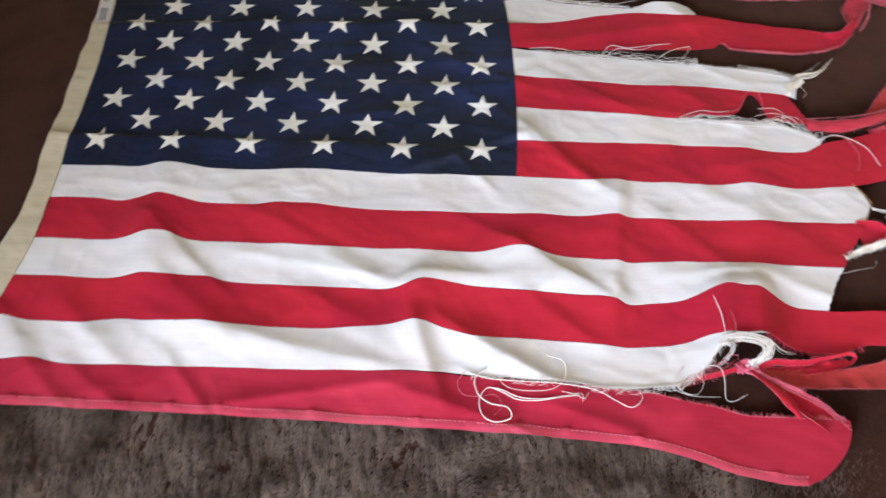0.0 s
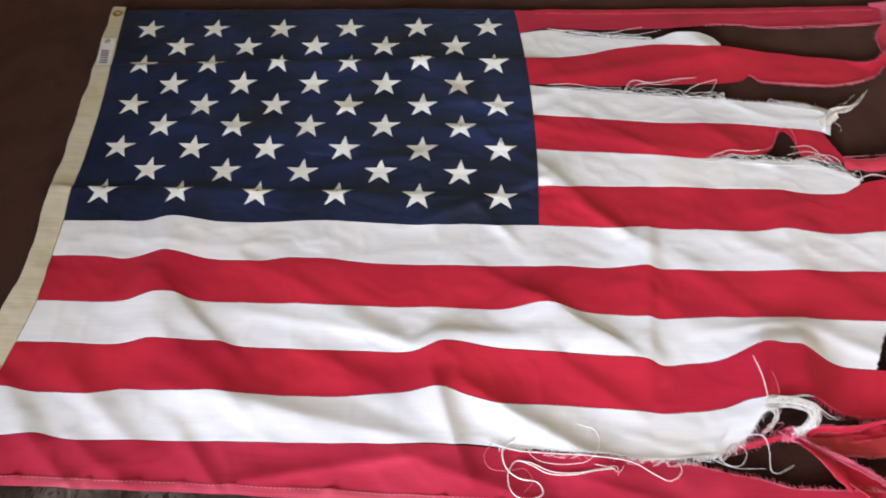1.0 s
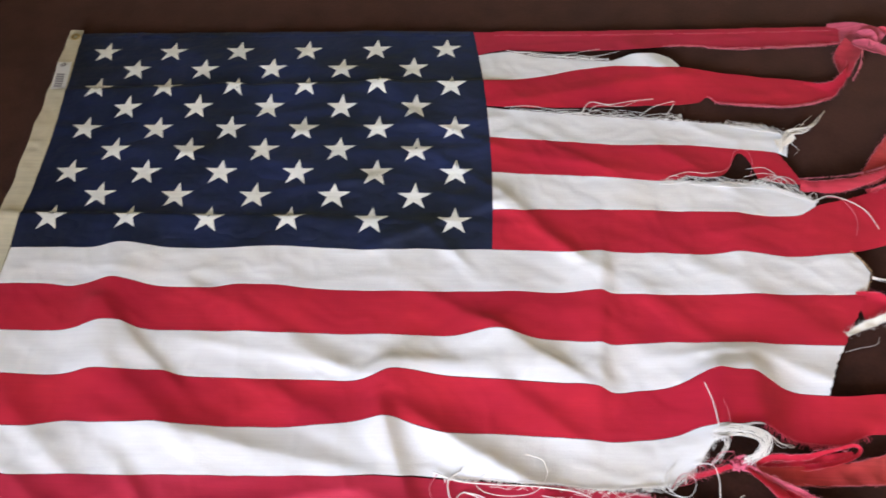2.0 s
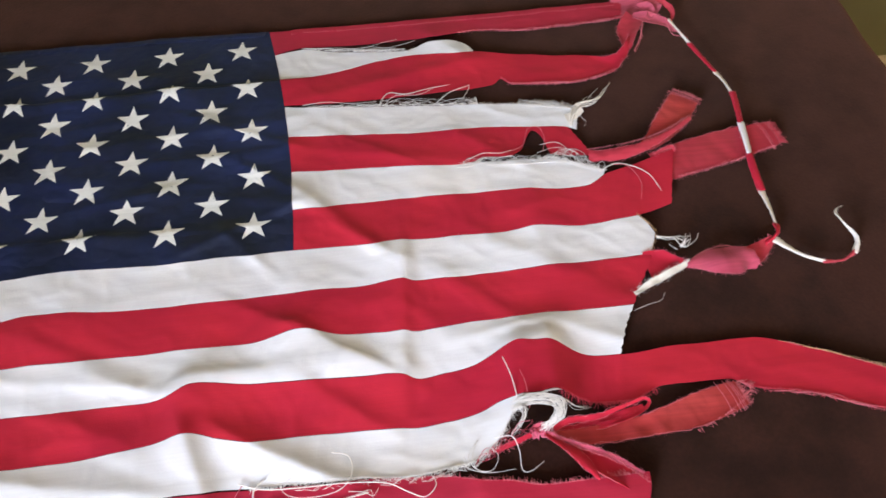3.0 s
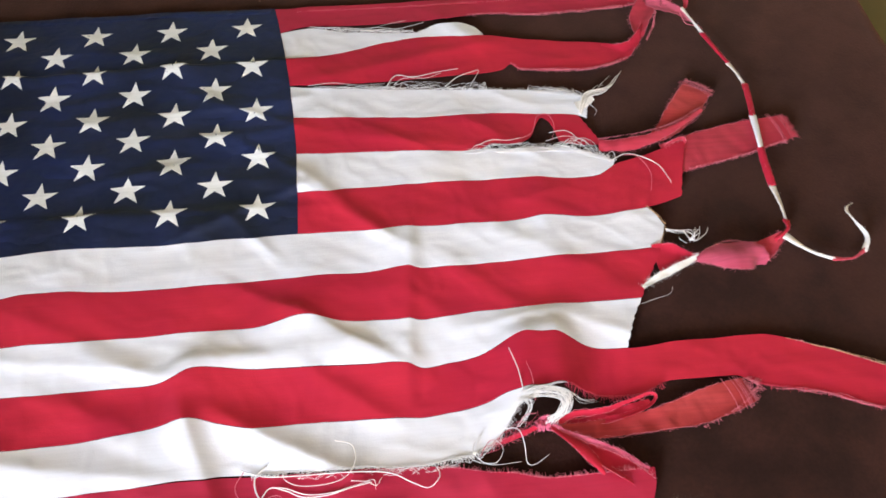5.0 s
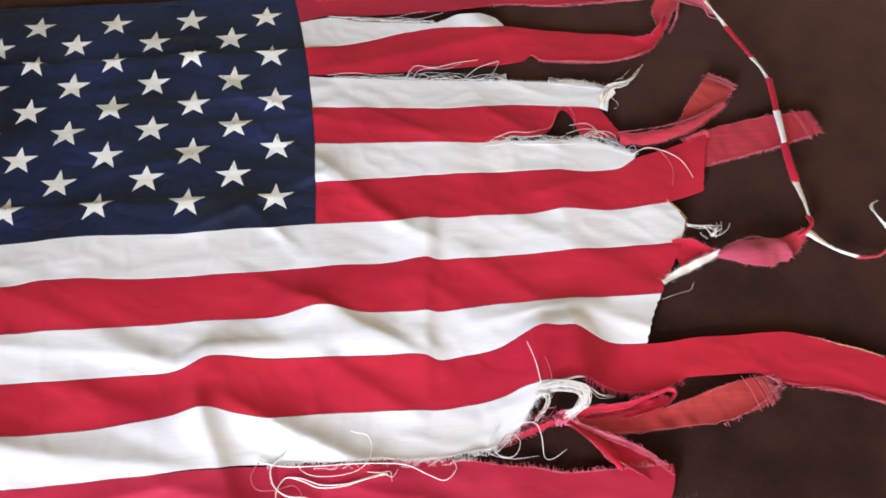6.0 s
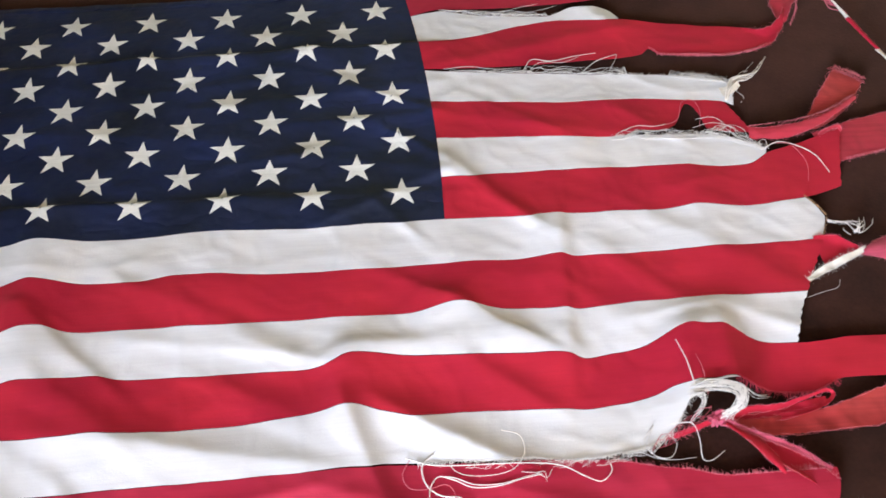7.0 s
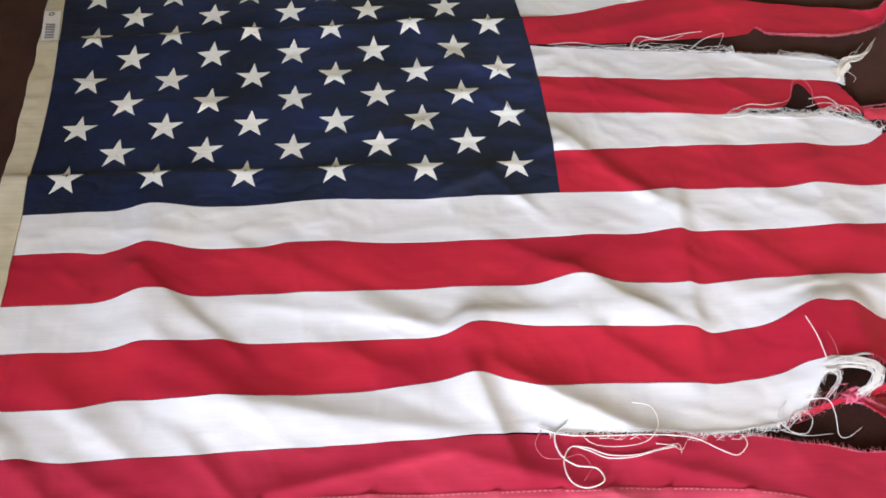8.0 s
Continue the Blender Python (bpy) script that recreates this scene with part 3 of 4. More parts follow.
for row in range(9):
    y = 6 * S + 7 * S * (row + 1) / 10
    for k in range(6 if row % 2 == 0 else 5):
        u = -0.054 - (2 * k + row % 2) * 0.0644
        thicken(part("star", *star_mesh(u - 0.19 * max(0.0, y - 0.45) ** 2, y), STAR, canton), 0.0008)


# the hoist tape, its grommet and its label
def tape_mesh():
    nx, ny = 8, 210
    verts = []
    for i in range(nx + 1):
        for j in range(ny + 1):
            y = -0.008 + 0.938 * j / ny
            u = i / nx
            edge = hoist(y) + 0.001
            x = edge + (tape_edge(y) - edge) * (1 - u) - (0.0012 * math.sin(y * 31) + 0.001 * math.sin(y * 77)) * (1 - u)
            px, py, pz = lay(x, y)
            verts.append((px, py, pz + 0.0010 + 0.0008 * math.sin(math.pi * u) + 0.0011 * noise.noise(Vector((x * 60, y * 70, 0)))))
    return verts, [f[::-1] for f in quads(nx, ny)]


tape = thicken(part("hoist_tape", *tape_mesh(), TAPE, flag, "cream canvas header tape"), 0.0015)


def torus(cx, cy, cz, R, r, n=32, m=10, flat=0.5):
    verts = []
    for i in range(n):
        a = 2 * math.pi * i / n
        for j in range(m):
            b = 2 * math.pi * j / m
            verts.append((cx + (R + r * math.cos(b)) * math.cos(a), cy + (R + r * math.cos(b)) * math.sin(a), cz + flat * r * math.sin(b)))
    faces = [(i * m + j, ((i + 1) % n) * m + j, ((i + 1) % n) * m + (j + 1) % m, i * m + (j + 1) % m) for i in range(n) for j in range(m)]
    return verts, faces


gx, gy = -0.808, 0.906
part("grommet", *torus(gx, gy, lay(gx, gy)[2] + 0.0036, 0.0065, 0.0028), BRASS, tape, "brass grommet")


def patch(x0, y0, x1, y1, lift, slant=0.0):
    nx, ny = 6, 12
    verts = []
    for i in range(nx + 1):
        for j in range(ny + 1):
            y = y0 + (y1 - y0) * j / ny
            x = x0 + (x1 - x0) * i / nx + slant * (y - y0)
            verts.append((*lay(x, y)[:2], lay(x, y)[2] + lift))
    return verts, [f[::-1] for f in quads(nx, ny)]


care_label = part("care_label", *patch(-0.8050, 0.764, -0.7775, 0.838, 0.0036, -0.16), LABEL, tape, "white care label with grey print")
for k in range(6):
    y = 0.769 + 0.0062 * k
    part("print_bar", *patch(-0.7990 - 0.16 * (y - 0.762), y, -0.7840 - 0.16 * (y - 0.762), y + 0.0042, 0.0056, -0.17), INK, care_label)
part("print_mark", *torus(-0.8020, 0.824, lay(-0.8020, 0.824)[2] + 0.0058, 0.0036, 0.0016, 20, 6, 0.2), INK, care_label)


# hems with their stitches
def hem_mesh(border, x0, x1, width, up, lift=0.0005):
    n, m = int((x1 - x0) / 0.004), 5
    verts = []
    for i in range(n + 1):
        x = x0 + (x1 - x0) * i / n
        pucker = 0.0007 * math.sin(x * 210) * noise.noise(Vector((x * 12, 1, 0))) + 0.0030 * max(0.0, math.sin(x * 70 + 3 * math.sin(x * 13))) ** 24
        for j in range(m + 1):
            v = j / m
            px, py, pz = lay(x, border(x) + up * width * v)
            verts.append((px, py, pz + lift + pucker * v + 0.0005 * math.sin(math.pi * v)))
    f = quads(n, m)
    return verts, f if up < 0 else [q[::-1] for q in f]


def stitch_mesh(border, x0, x1, offset, pitch=0.0042, width=0.0007):
    verts, faces = [], []
    x = x0
    while x < x1:
        k = len(verts)
        for a, b in ((x, -width), (x + pitch * 0.62, -width), (x + pitch * 0.62, width), (x, width)):
            px, py, pz = lay(a, border(a) + offset + b)
            verts.append((px, py, pz + 0.0017))
        faces.append((k, k + 1, k + 2, k + 3))
        x += pitch
    return verts, faces


hem = thicken(part("bottom_hem", *hem_mesh(B13, -0.74, 0.366, 0.0125, 1), HEM, flag, "paler folded hem"))
tagged(part("hem_stitching", *stitch_mesh(B13, -0.74, 0.366, 0.0108, 0.0060, 0.0008), THREAD_P, hem, "pale pink stitches"), kind="stuff")
hem_top = thicken(part("top_hem", *hem_mesh(TOP, 0.0, 0.60, 0.013, -1), SUNNED, flag))
tagged(part("hem_stitching", *stitch_mesh(TOP, 0.0, 0.60, -0.0115), THREAD_P, hem_top), kind="stuff")
hem_navy = thicken(part("canton_hem", *hem_mesh(TOP, -0.79, -0.045, 0.012, -1, 0.0014), NAVY, canton))


# ---- torn strips, cords and threads ----
def tube_rows(pts, radius, n, sides=6, taper=1.0, flat=1.0, twist=0.0):
    """A round or flattened cord along a curve; twist in turns along it."""
    c = spline(pts, n)
    verts = []
    for i in range(n + 1):
        a, b = c[max(i - 1, 0)], c[min(i + 1, n)]
        t = Vector(b - a).normalized()
        side = t.cross(Vector((0, 0, 1)))
        side = side.normalized() if side.length > 1e-4 else Vector((1, 0, 0))
        up = side.cross(t)
        f = i / n
        r = radius * (1 - (1 - taper) * f)
        for j in range(sides):
            q = 2 * math.pi * j / sides
            u, w = math.cos(q) * r, math.sin(q) * r * flat
            k = 2 * math.pi * twist * f
            off = side * (u * math.cos(k) - w * math.sin(k)) + up * (u * math.sin(k) + w * math.cos(k))
            verts.append(Vector(c[i]) + off)
    faces = quads(n, sides, True)
    faces += [tuple(range(sides)), tuple(range(n * sides + sides - 1, n * sides - 1, -1))]
    return verts, faces


def hair(verts, faces, start, way, length, width, rng):
    """One loose fibre, three faces long, that bends as it goes."""
    k, p, way = len(verts), Vector(start), Vector(way).normalized()
    bend = Vector((rng.gauss(0, 0.35), rng.gauss(0, 0.35), rng.gauss(-0.05, 0.2)))
    for i in range(4):
        side = way.cross(Vector((0, 0, 1)))
        side = (side.normalized() if side.length > 1e-4 else Vector((1, 0, 0))) * width * (1 - 0.25 * i)
        verts.extend((p + side, p + Vector((0, 0, width)), p - side))
        p = p + way * (length / 3)
        p.z = max(p.z, BED + 0.0008)
        way = (way + bend * 0.5).normalized()
    for i in range(3):
        for j in range(2):
            faces.append((k + 3 * i + j, k + 3 * i + 3 + j, k + 3 * i + 4 + j, k + 3 * i + 1 + j))


def fray_edges(strip, grid, n, across, length, end, material, seed):
    """Short fibres along both edges of a strip, longer ones at its end, and a thread that runs loose along each edge."""
    rng, w = random.Random(seed), across + 1
    verts, faces = [], []
    for j, other in ((0, 1), (across, across - 1)):
        for i in range(n):
            a, b, inner = grid[i * w + j], grid[(i + 1) * w + j], grid[i * w + other]
            out = (a - inner)
            if out.length < 1e-5:
                continue
            for _ in range(max(1, int((b - a).length / 0.0012))):
                start = a.lerp(b, rng.random())
                hair(verts, faces, start, out.normalized() + (b - a).normalized() * rng.gauss(0, 0.8), length * rng.uniform(0.2, 1.0) ** 1.6, 0.0002, rng)
    if end:
        for _ in range(90):
            i = rng.uniform(0, across - 0.01)
            a, b, back = grid[n * w + int(i)], grid[n * w + int(i) + 1], grid[(n - 1) * w + int(i)]
            hair(verts, faces, a.lerp(b, i % 1), (a - back).normalized() + (b - a).normalized() * rng.gauss(0, 0.3), end * rng.uniform(0.3, 1.0), 0.0003, rng)
        for k in range(7):
            i = n - rng.randrange(max(2, n // 6))
            a, b = grid[i * w], grid[i * w + across]
            mid = a.lerp(b, 0.5) + Vector((0.001, 0.001, 0.002))
            v, f = tube_rows([tuple(a.lerp(b, -0.12)), tuple(mid), tuple(a.lerp(b, 1.15))], 0.0004, 10, 4, 0.7)
            faces.extend(tuple(q + len(verts) for q in face) for face in f)
            verts.extend(v)
    tagged(part("fringe", verts, faces, material, strip), kind="stuff")
    for j in (0, across):
        rows = [tuple(grid[i * w + j] + Vector((rng.gauss(0, 0.0011), rng.gauss(0, 0.0011), 0.0008))) for i in range(0, n + 1, 2)]
        a = rng.randrange(0, max(1, len(rows) // 2))
        b = min(len(rows), a + max(4, int(len(rows) * rng.uniform(0.3, 0.6))))
        if b - a > 2:
            part("edge_thread", *tube_rows(rows[a:b], 0.00026, 3 * (b - a), 4), material, strip)


def ribbon(name, rows, material, parent=None, label="", across=6, per=12, curl=0.0, ragged=0.0018, fray=0.0065, fray_end=0.0, fray_material=None):
    """A torn strip of cloth. Rows: x, y, height over the blanket, width, roll in degrees."""
    n = per * (len(rows) - 1)
    c = spline(rows, n)
    verts = []
    seed = rows[0][0] * 50
    for i in range(n + 1):
        a, b = c[max(i - 1, 0)], c[min(i + 1, n)]
        t = Vector((b[0] - a[0], b[1] - a[1], 0)).normalized()
        side = Vector((-t.y, t.x, 0))
        roll = radians(c[i][4])
        for j in range(across + 1):
            v = j / across - 0.5
            w = max(c[i][3], 0.001) + (ragged * noise.noise(Vector((i * 0.9, seed, j > across / 2))) if j in (0, across) else 0)
            bend = curl * c[i][3] * (4 * v * v - 1)
            off = side * (math.cos(roll) * v * w) + Vector((0, 0, math.sin(roll) * v * w + bend))
            p = Vector((c[i][0], c[i][1], BED + max(c[i][2], 0.002))) + off
            p.z += 0.0022 * noise.noise(Vector((p.x * 55, p.y * 55, seed))) + 0.0012 * (1 - abs(noise.noise(Vector((p.x * 70, p.y * 70, seed + 3))))) ** 5
            p.z = max(p.z, BED + 0.001)
            verts.append(p)
    made = thicken(part(name, verts, [f[::-1] for f in quads(n, across)], material, parent or flag, label), 0.0006)
    if fray and not parent:
        fray_edges(made, verts, n, across, fray, fray_end, fray_material or (THREAD_W if material in (WHITE, CREAM) else THREAD_P), int(abs(seed) * 10))
    return made


def thread(pts, material=THREAD_W, radius=0.0007, parent=None, lift=0.004, name="loose_thread"):
    """A loose thread lying on the flag: x, y and, where it stands up, a height."""
    rows = []
    for i, p in enumerate(pts):
        base = lay(p[0], p[1])[2] if p[0] < 0.6 else BED + 0.002
        rows.append((p[0], p[1], base + (p[2] if len(p) > 2 else lift)))
    return part(name, *tube_rows(rows, 0.82 * radius, 9 * (len(rows) - 1), 5, 0.6), material, parent or flag)


def fringe(name, places, material, length, spread=0.5, width=0.0004, seed=1, parent=None, drop=True):
    """Frayed ends along an edge. Places: rows of x, y, height over the blanket, and the way the ends point, as an angle in degrees."""
    rng = random.Random(seed)
    verts, faces = [], []
    for x, y, z, ang in places:
        a = radians(ang) + rng.gauss(0, spread)
        ln = length * rng.uniform(0.25, 1.0) ** 1.3
        bend = rng.gauss(0, 0.6)
        k = len(verts)
        px, py = x, y
        steps = 4
        for i in range(steps + 1):
            f = i / steps
            w = width * (1 - 0.6 * f)
            h = BED + 0.0012 + (z if not drop else z * (1 - 0.5 * f)) + 0.002 * math.sin(math.pi * f) * rng.random()
            nx, ny = -math.sin(a), math.cos(a)
            verts += [(px + nx * w, py + ny * w, h), (px, py, h + w * 1.5), (px - nx * w, py - ny * w, h)]
            px, py = px + math.cos(a) * ln / steps, py + math.sin(a) * ln / steps
            a += bend / steps
        for i in range(steps):
            for j in range(2):
                faces.append((k + 3 * i + j, k + 3 * i + 3 + j, k + 3 * i + 4 + j, k + 3 * i + 1 + j))
    return tagged(part(name, verts, faces, material, parent or flag), kind="stuff")


def edge_places(border, x0, x1, count, ang, inset=0.002, seed=2):
    rng = random.Random(seed)
    out = []
    for _ in range(count):
        x = rng.uniform(x0, x1)
        px, py, pz = lay(x, border(x))
        out.append((px, py - inset * math.sin(radians(ang)), max(pz - BED, 0.0015), ang))
    return out


def seg_places(rows, count, ang, seed=3):
    rng = random.Random(seed)
    c = spline(rows, 60)
    out = []
    for _ in range(count):
        p = c[rng.randrange(61)]
        out.append((p[0], p[1], p[2], ang))
    return out


def strands(border, x0, x1, count, low, high, material, radius, seed):
    """Loose warp threads that have come away from a torn edge and lie along it in slack lines."""
    rng = random.Random(seed)
    verts, faces = [], []
    for _ in range(count):
        x, span = rng.uniform(x0, x1), rng.uniform(0.25, 0.7) * min(0.14, x1 - x0)
        rows, off = [], rng.uniform(low, high)
        for i in range(5):
            px = min(x + span * i / 4, x1)
            off = min(max(off + rng.gauss(0, (high - low) * 0.35), low - 0.002), high)
            a = lay(px, border(px))
            rows.append((px + i * 0.0004, a[1] + (off if 0 < i < 4 else low - 0.001), max(a[2], BED + 0.002) + rng.uniform(0.001, 0.004)))
        v, f = tube_rows(rows, radius * rng.uniform(0.6, 1.2), 22, 4, 0.6)
        faces.extend(tuple(q + len(verts) for q in face) for face in f)
        verts.extend(v)
    return tagged(part("loose_thread", verts, faces, material, flag), kind="stuff")


# the top corner: the first and third stripes bunched into a knot
ribbon("torn_strip", [(0.526, 0.744, 0.003, 0.054, 0), (0.552, 0.747, 0.004, 0.036, 0), (0.576, 0.762, 0.006, 0.018, 15), (0.594, 0.786, 0.008, 0.014, 50), (0.604, 0.806, 0.009, 0.012, 60)], RED, curl=0.1)
ribbon("torn_strip", [(0.594, 0.780, 0.006, 0.012, 0), (0.598, 0.800, 0.007, 0.024, -15), (0.606, 0.828, 0.009, 0.038, -10), (0.626, 0.862, 0.011, 0.034, 10)], FADED, curl=0.15)
ribbon("torn_strip", [(0.594, 0.893, 0.003, 0.050, 0), (0.628, 0.892, 0.006, 0.050, 5), (0.653, 0.882, 0.010, 0.044, 10), (0.673, 0.866, 0.012, 0.024, 15)], PINK, label="worn pink end of the top stripe", curl=0.1, ragged=0.003, fray=0.004)
top_knot = ribbon("knot", [(0.622, 0.860, 0.012, 0.010, 10), (0.640, 0.852, 0.014, 0.022, 18), (0.662, 0.842, 0.012, 0.022, 6), (0.680, 0.830, 0.010, 0.015, 20), (0.690, 0.812, 0.006, 0.007, 0)], PINK, None, "faded pink knot of torn strips", curl=0.15, fray=0.004)
ribbon("knot_loop", [(0.636, 0.886, 0.012, 0.010, 20), (0.650, 0.874, 0.017, 0.020, 25), (0.654, 0.858, 0.016, 0.018, -15), (0.646, 0.846, 0.012, 0.008, -30)], PINK, top_knot, curl=0.2)
ribbon("knot_loop", [(0.660, 0.890, 0.009, 0.009, 35), (0.679, 0.892, 0.013, 0.008, 60), (0.694, 0.876, 0.012, 0.011, 60), (0.695, 0.853, 0.010, 0.009, 40), (0.685, 0.838, 0.008, 0.006, 20)], FADED, top_knot, curl=0.25)
thread([(0.684, 0.838, 0.008), (0.688, 0.816, 0.006), (0.700, 0.800, 0.006), (0.706, 0.788, 0.006)], THREAD_P, 0.0011)
thread([(0.678, 0.832, 0.008), (0.682, 0.808, 0.004), (0.694, 0.800, 0.004), (0.702, 0.792, 0.006)], THREAD_P, 0.0009)


def cord(points, material, radius, twist, taper=1.0):
    rows = [(x, y, BED + h) for x, y, h in points]
    verts, faces = tube_rows(rows, 0.9 * radius, 12 * (len(rows) - 1), 8, taper, 0.45, twist)
    wear = random.Random(int(points[0][1] * 1000))
    verts = [v + Vector((wear.gauss(0, 0.00028), wear.gauss(0, 0.00028), wear.gauss(0, 0.0002))) for v in verts]
    made = part("cord_segment", verts, faces, material, flag)
    hairs, hair_faces = [], []
    for _ in range(46):
        start = wear.choice(verts)
        hair(hairs, hair_faces, start, (wear.gauss(0, 1), wear.gauss(0, 1), 0.2), wear.uniform(0.001, 0.0042), 0.00014, wear)
    tagged(part("fringe", hairs, hair_faces, THREAD_W if material in (WHITE, CREAM) else THREAD_P, made), kind="stuff")
    return made


# the long twisted cord, red and white by turns
cord([(0.683, 0.841, 0.012), (0.693, 0.810, 0.010), (0.704, 0.775, 0.008)], CREAM, 0.0042, 0.35, 0.75)
cord([(0.703, 0.777, 0.008), (0.714, 0.740, 0.008), (0.727, 0.701, 0.007)], RED, 0.0056, 0.1)
cord([(0.726, 0.703, 0.006), (0.734, 0.680, 0.006), (0.739, 0.647, 0.006)], CREAM, 0.0045, 0.2, 1.2)
cord([(0.739, 0.649, 0.008), (0.734, 0.610, 0.009), (0.728, 0.575, 0.010)], RED, 0.0064, 0.05)
cord([(0.728, 0.578, 0.010), (0.724, 0.545, 0.011), (0.720, 0.511, 0.009)], WHITE, 0.0068, 0.1)
cord([(0.720, 0.513, 0.009), (0.716, 0.475, 0.008), (0.714, 0.437, 0.008)], RED, 0.0066, -0.1)
cord([(0.714, 0.439, 0.007), (0.714, 0.400, 0.008), (0.710, 0.361, 0.010)], CREAM, 0.0062, 0.25, 0.65)
cord([(0.711, 0.373, 0.010), (0.707, 0.357, 0.014), (0.695, 0.347, 0.012), (0.685, 0.345, 0.006)], RED, 0.0062, 0.5, 0.9)
cord([(0.699, 0.347, 0.011), (0.730, 0.320, 0.006), (0.760, 0.304, 0.005)], CREAM, 0.0075, 0.3, 0.4)
cord([(0.757, 0.305, 0.005), (0.785, 0.303, 0.006), (0.809, 0.315, 0.006)], FADED, 0.0045, 0.4, 0.9)
cord([(0.807, 0.313, 0.006), (0.818, 0.335, 0.010), (0.807, 0.363, 0.014), (0.804, 0.381, 0.012)], CREAM, 0.0048, 0.5, 0.5)
cord([(0.804, 0.379, 0.012), (0.810, 0.389, 0.010), (0.823, 0.397, 0.006)], CREAM, 0.0026, 0.2, 0.2)

# the strip that ties the ninth stripe to the cord
ribbon("torn_strip", [(0.508, 0.330, 0.001, 0.046, 0), (0.530, 0.331, 0.003, 0.040, 8), (0.556, 0.325, 0.005, 0.016, 20), (0.572, 0.321, 0.006, 0.006, 40)], RED, curl=0.1)
ribbon("torn_strip", [(0.478, 0.284, 0.004, 0.005, 0), (0.500, 0.296, 0.005, 0.009, 10), (0.530, 0.309, 0.006, 0.010, 20), (0.568, 0.325, 0.009, 0.007, 30)], CREAM, curl=0.1)
ribbon("torn_strip", [(0.562, 0.318, 0.009, 0.006, 30), (0.588, 0.322, 0.009, 0.028, 10), (0.620, 0.318, 0.011, 0.048, -8), (0.646, 0.318, 0.011, 0.034, 20), (0.662, 0.308, 0.008, 0.012, 50)], PINK, label="faded pink frayed strip", curl=-0.15)
ribbon("torn_strip", [(0.642, 0.322, 0.005, 0.020, 10), (0.664, 0.328, 0.005, 0.030, 0), (0.686, 0.341, 0.007, 0.018, 20), (0.700, 0.351, 0.009, 0.010, 30)], FADED, curl=0.1)

# the strips of the fifth and seventh stripes
ribbon("torn_strip", [(0.470, 0.541, 0.005, 0.018, 10), (0.512, 0.537, 0.008, 0.020, 15), (0.560, 0.546, 0.010, 0.014, 25), (0.604, 0.567, 0.010, 0.008, 35), (0.650, 0.597, 0.009, 0.005, 30)], FADED, label="frayed pale red strip", curl=-0.1)
ribbon("torn_strip", [(0.566, 0.552, 0.004, 0.022, 0), (0.588, 0.568, 0.005, 0.034, -4), (0.622, 0.603, 0.007, 0.048, 4), (0.646, 0.634, 0.007, 0.048, 3), (0.660, 0.652, 0.005, 0.046, 0)], RUST, curl=0.12, ragged=0.004, fray_end=0.014)
ribbon("torn_strip", [(0.574, 0.508, 0.001, 0.060, 0), (0.620, 0.520, 0.003, 0.063, 0), (0.690, 0.537, 0.003, 0.063, 0), (0.745, 0.548, 0.003, 0.054, 3), (0.777, 0.555, 0.003, 0.046, 0)], FADED, label="frayed red strip lying flat", ragged=0.002, fray_end=0.014)
ribbon("fold", [(0.572, 0.531, 0.006, 0.004, 0), (0.590, 0.537, 0.010, 0.005, 40), (0.603, 0.540, 0.010, 0.005, 60), (0.606, 0.532, 0.008, 0.004, 70)], FADED, curl=0.1, across=3)

# the lower corner: bottom stripe doubled back to a small knot
ribbon("torn_strip", [(0.418, 0.027, 0.0014, 0.026, 0), (0.396, 0.043, 0.005, 0.034, 12), (0.364, 0.063, 0.008, 0.028, 12), (0.334, 0.083, 0.012, 0.014, 20), (0.316, 0.098, 0.014, 0.008, 30)], RED, label="crimson doubled-back strip", curl=0.2, fray=0.0035)
ribbon("torn_strip", [(0.370, 0.034, 0.008, 0.003, 0), (0.358, 0.053, 0.011, 0.016, 20), (0.342, 0.073, 0.012, 0.020, 35), (0.316, 0.095, 0.013, 0.009, 40)], RED, curl=-0.2, fray=0.0025)
ribbon("torn_strip", [(0.318, 0.096, 0.010, 0.008, 30), (0.350, 0.090, 0.005, 0.019, 10), (0.400, 0.092, 0.003, 0.024, 0), (0.450, 0.096, 0.003, 0.028, 0), (0.500, 0.105, 0.003, 0.040, 0), (0.545, 0.116, 0.004, 0.040, 4), (0.576, 0.124, 0.004, 0.034, 0)], RUST, label="frayed reddish strip", curl=0.05, ragged=0.003, fray=0.004, fray_end=0.012)
ribbon("torn_strip", [(0.322, 0.099, 0.012, 0.007, 20), (0.348, 0.109, 0.012, 0.008, 25), (0.380, 0.111, 0.010, 0.008, 45), (0.415, 0.120, 0.009, 0.006, 55), (0.446, 0.129, 0.009, 0.004, 55), (0.454, 0.124, 0.010, 0.005, 60), (0.444, 0.114, 0.008, 0.006, 40), (0.415, 0.105, 0.007, 0.007, 20), (0.385, 0.101, 0.006, 0.007, 10)], RED, curl=0.1, across=4, fray=0.002)
ribbon("torn_strip", [(0.335, 0.101, 0.003, 0.008, 0), (0.375, 0.103, 0.003, 0.014, 0), (0.415, 0.111, 0.003, 0.013, 0), (0.447, 0.121, 0.003, 0.006, 0)], RED, across=4, fray=0.002)
ribbon("torn_strip", [(0.316, 0.096, 0.015, 0.006, 20), (0.334, 0.086, 0.014, 0.006, 30), (0.362, 0.073, 0.013, 0.006, 35), (0.393, 0.057, 0.011, 0.006, 30), (0.424, 0.035, 0.007, 0.005, 20)], PINK, curl=0.2, across=4, fray=0.005)
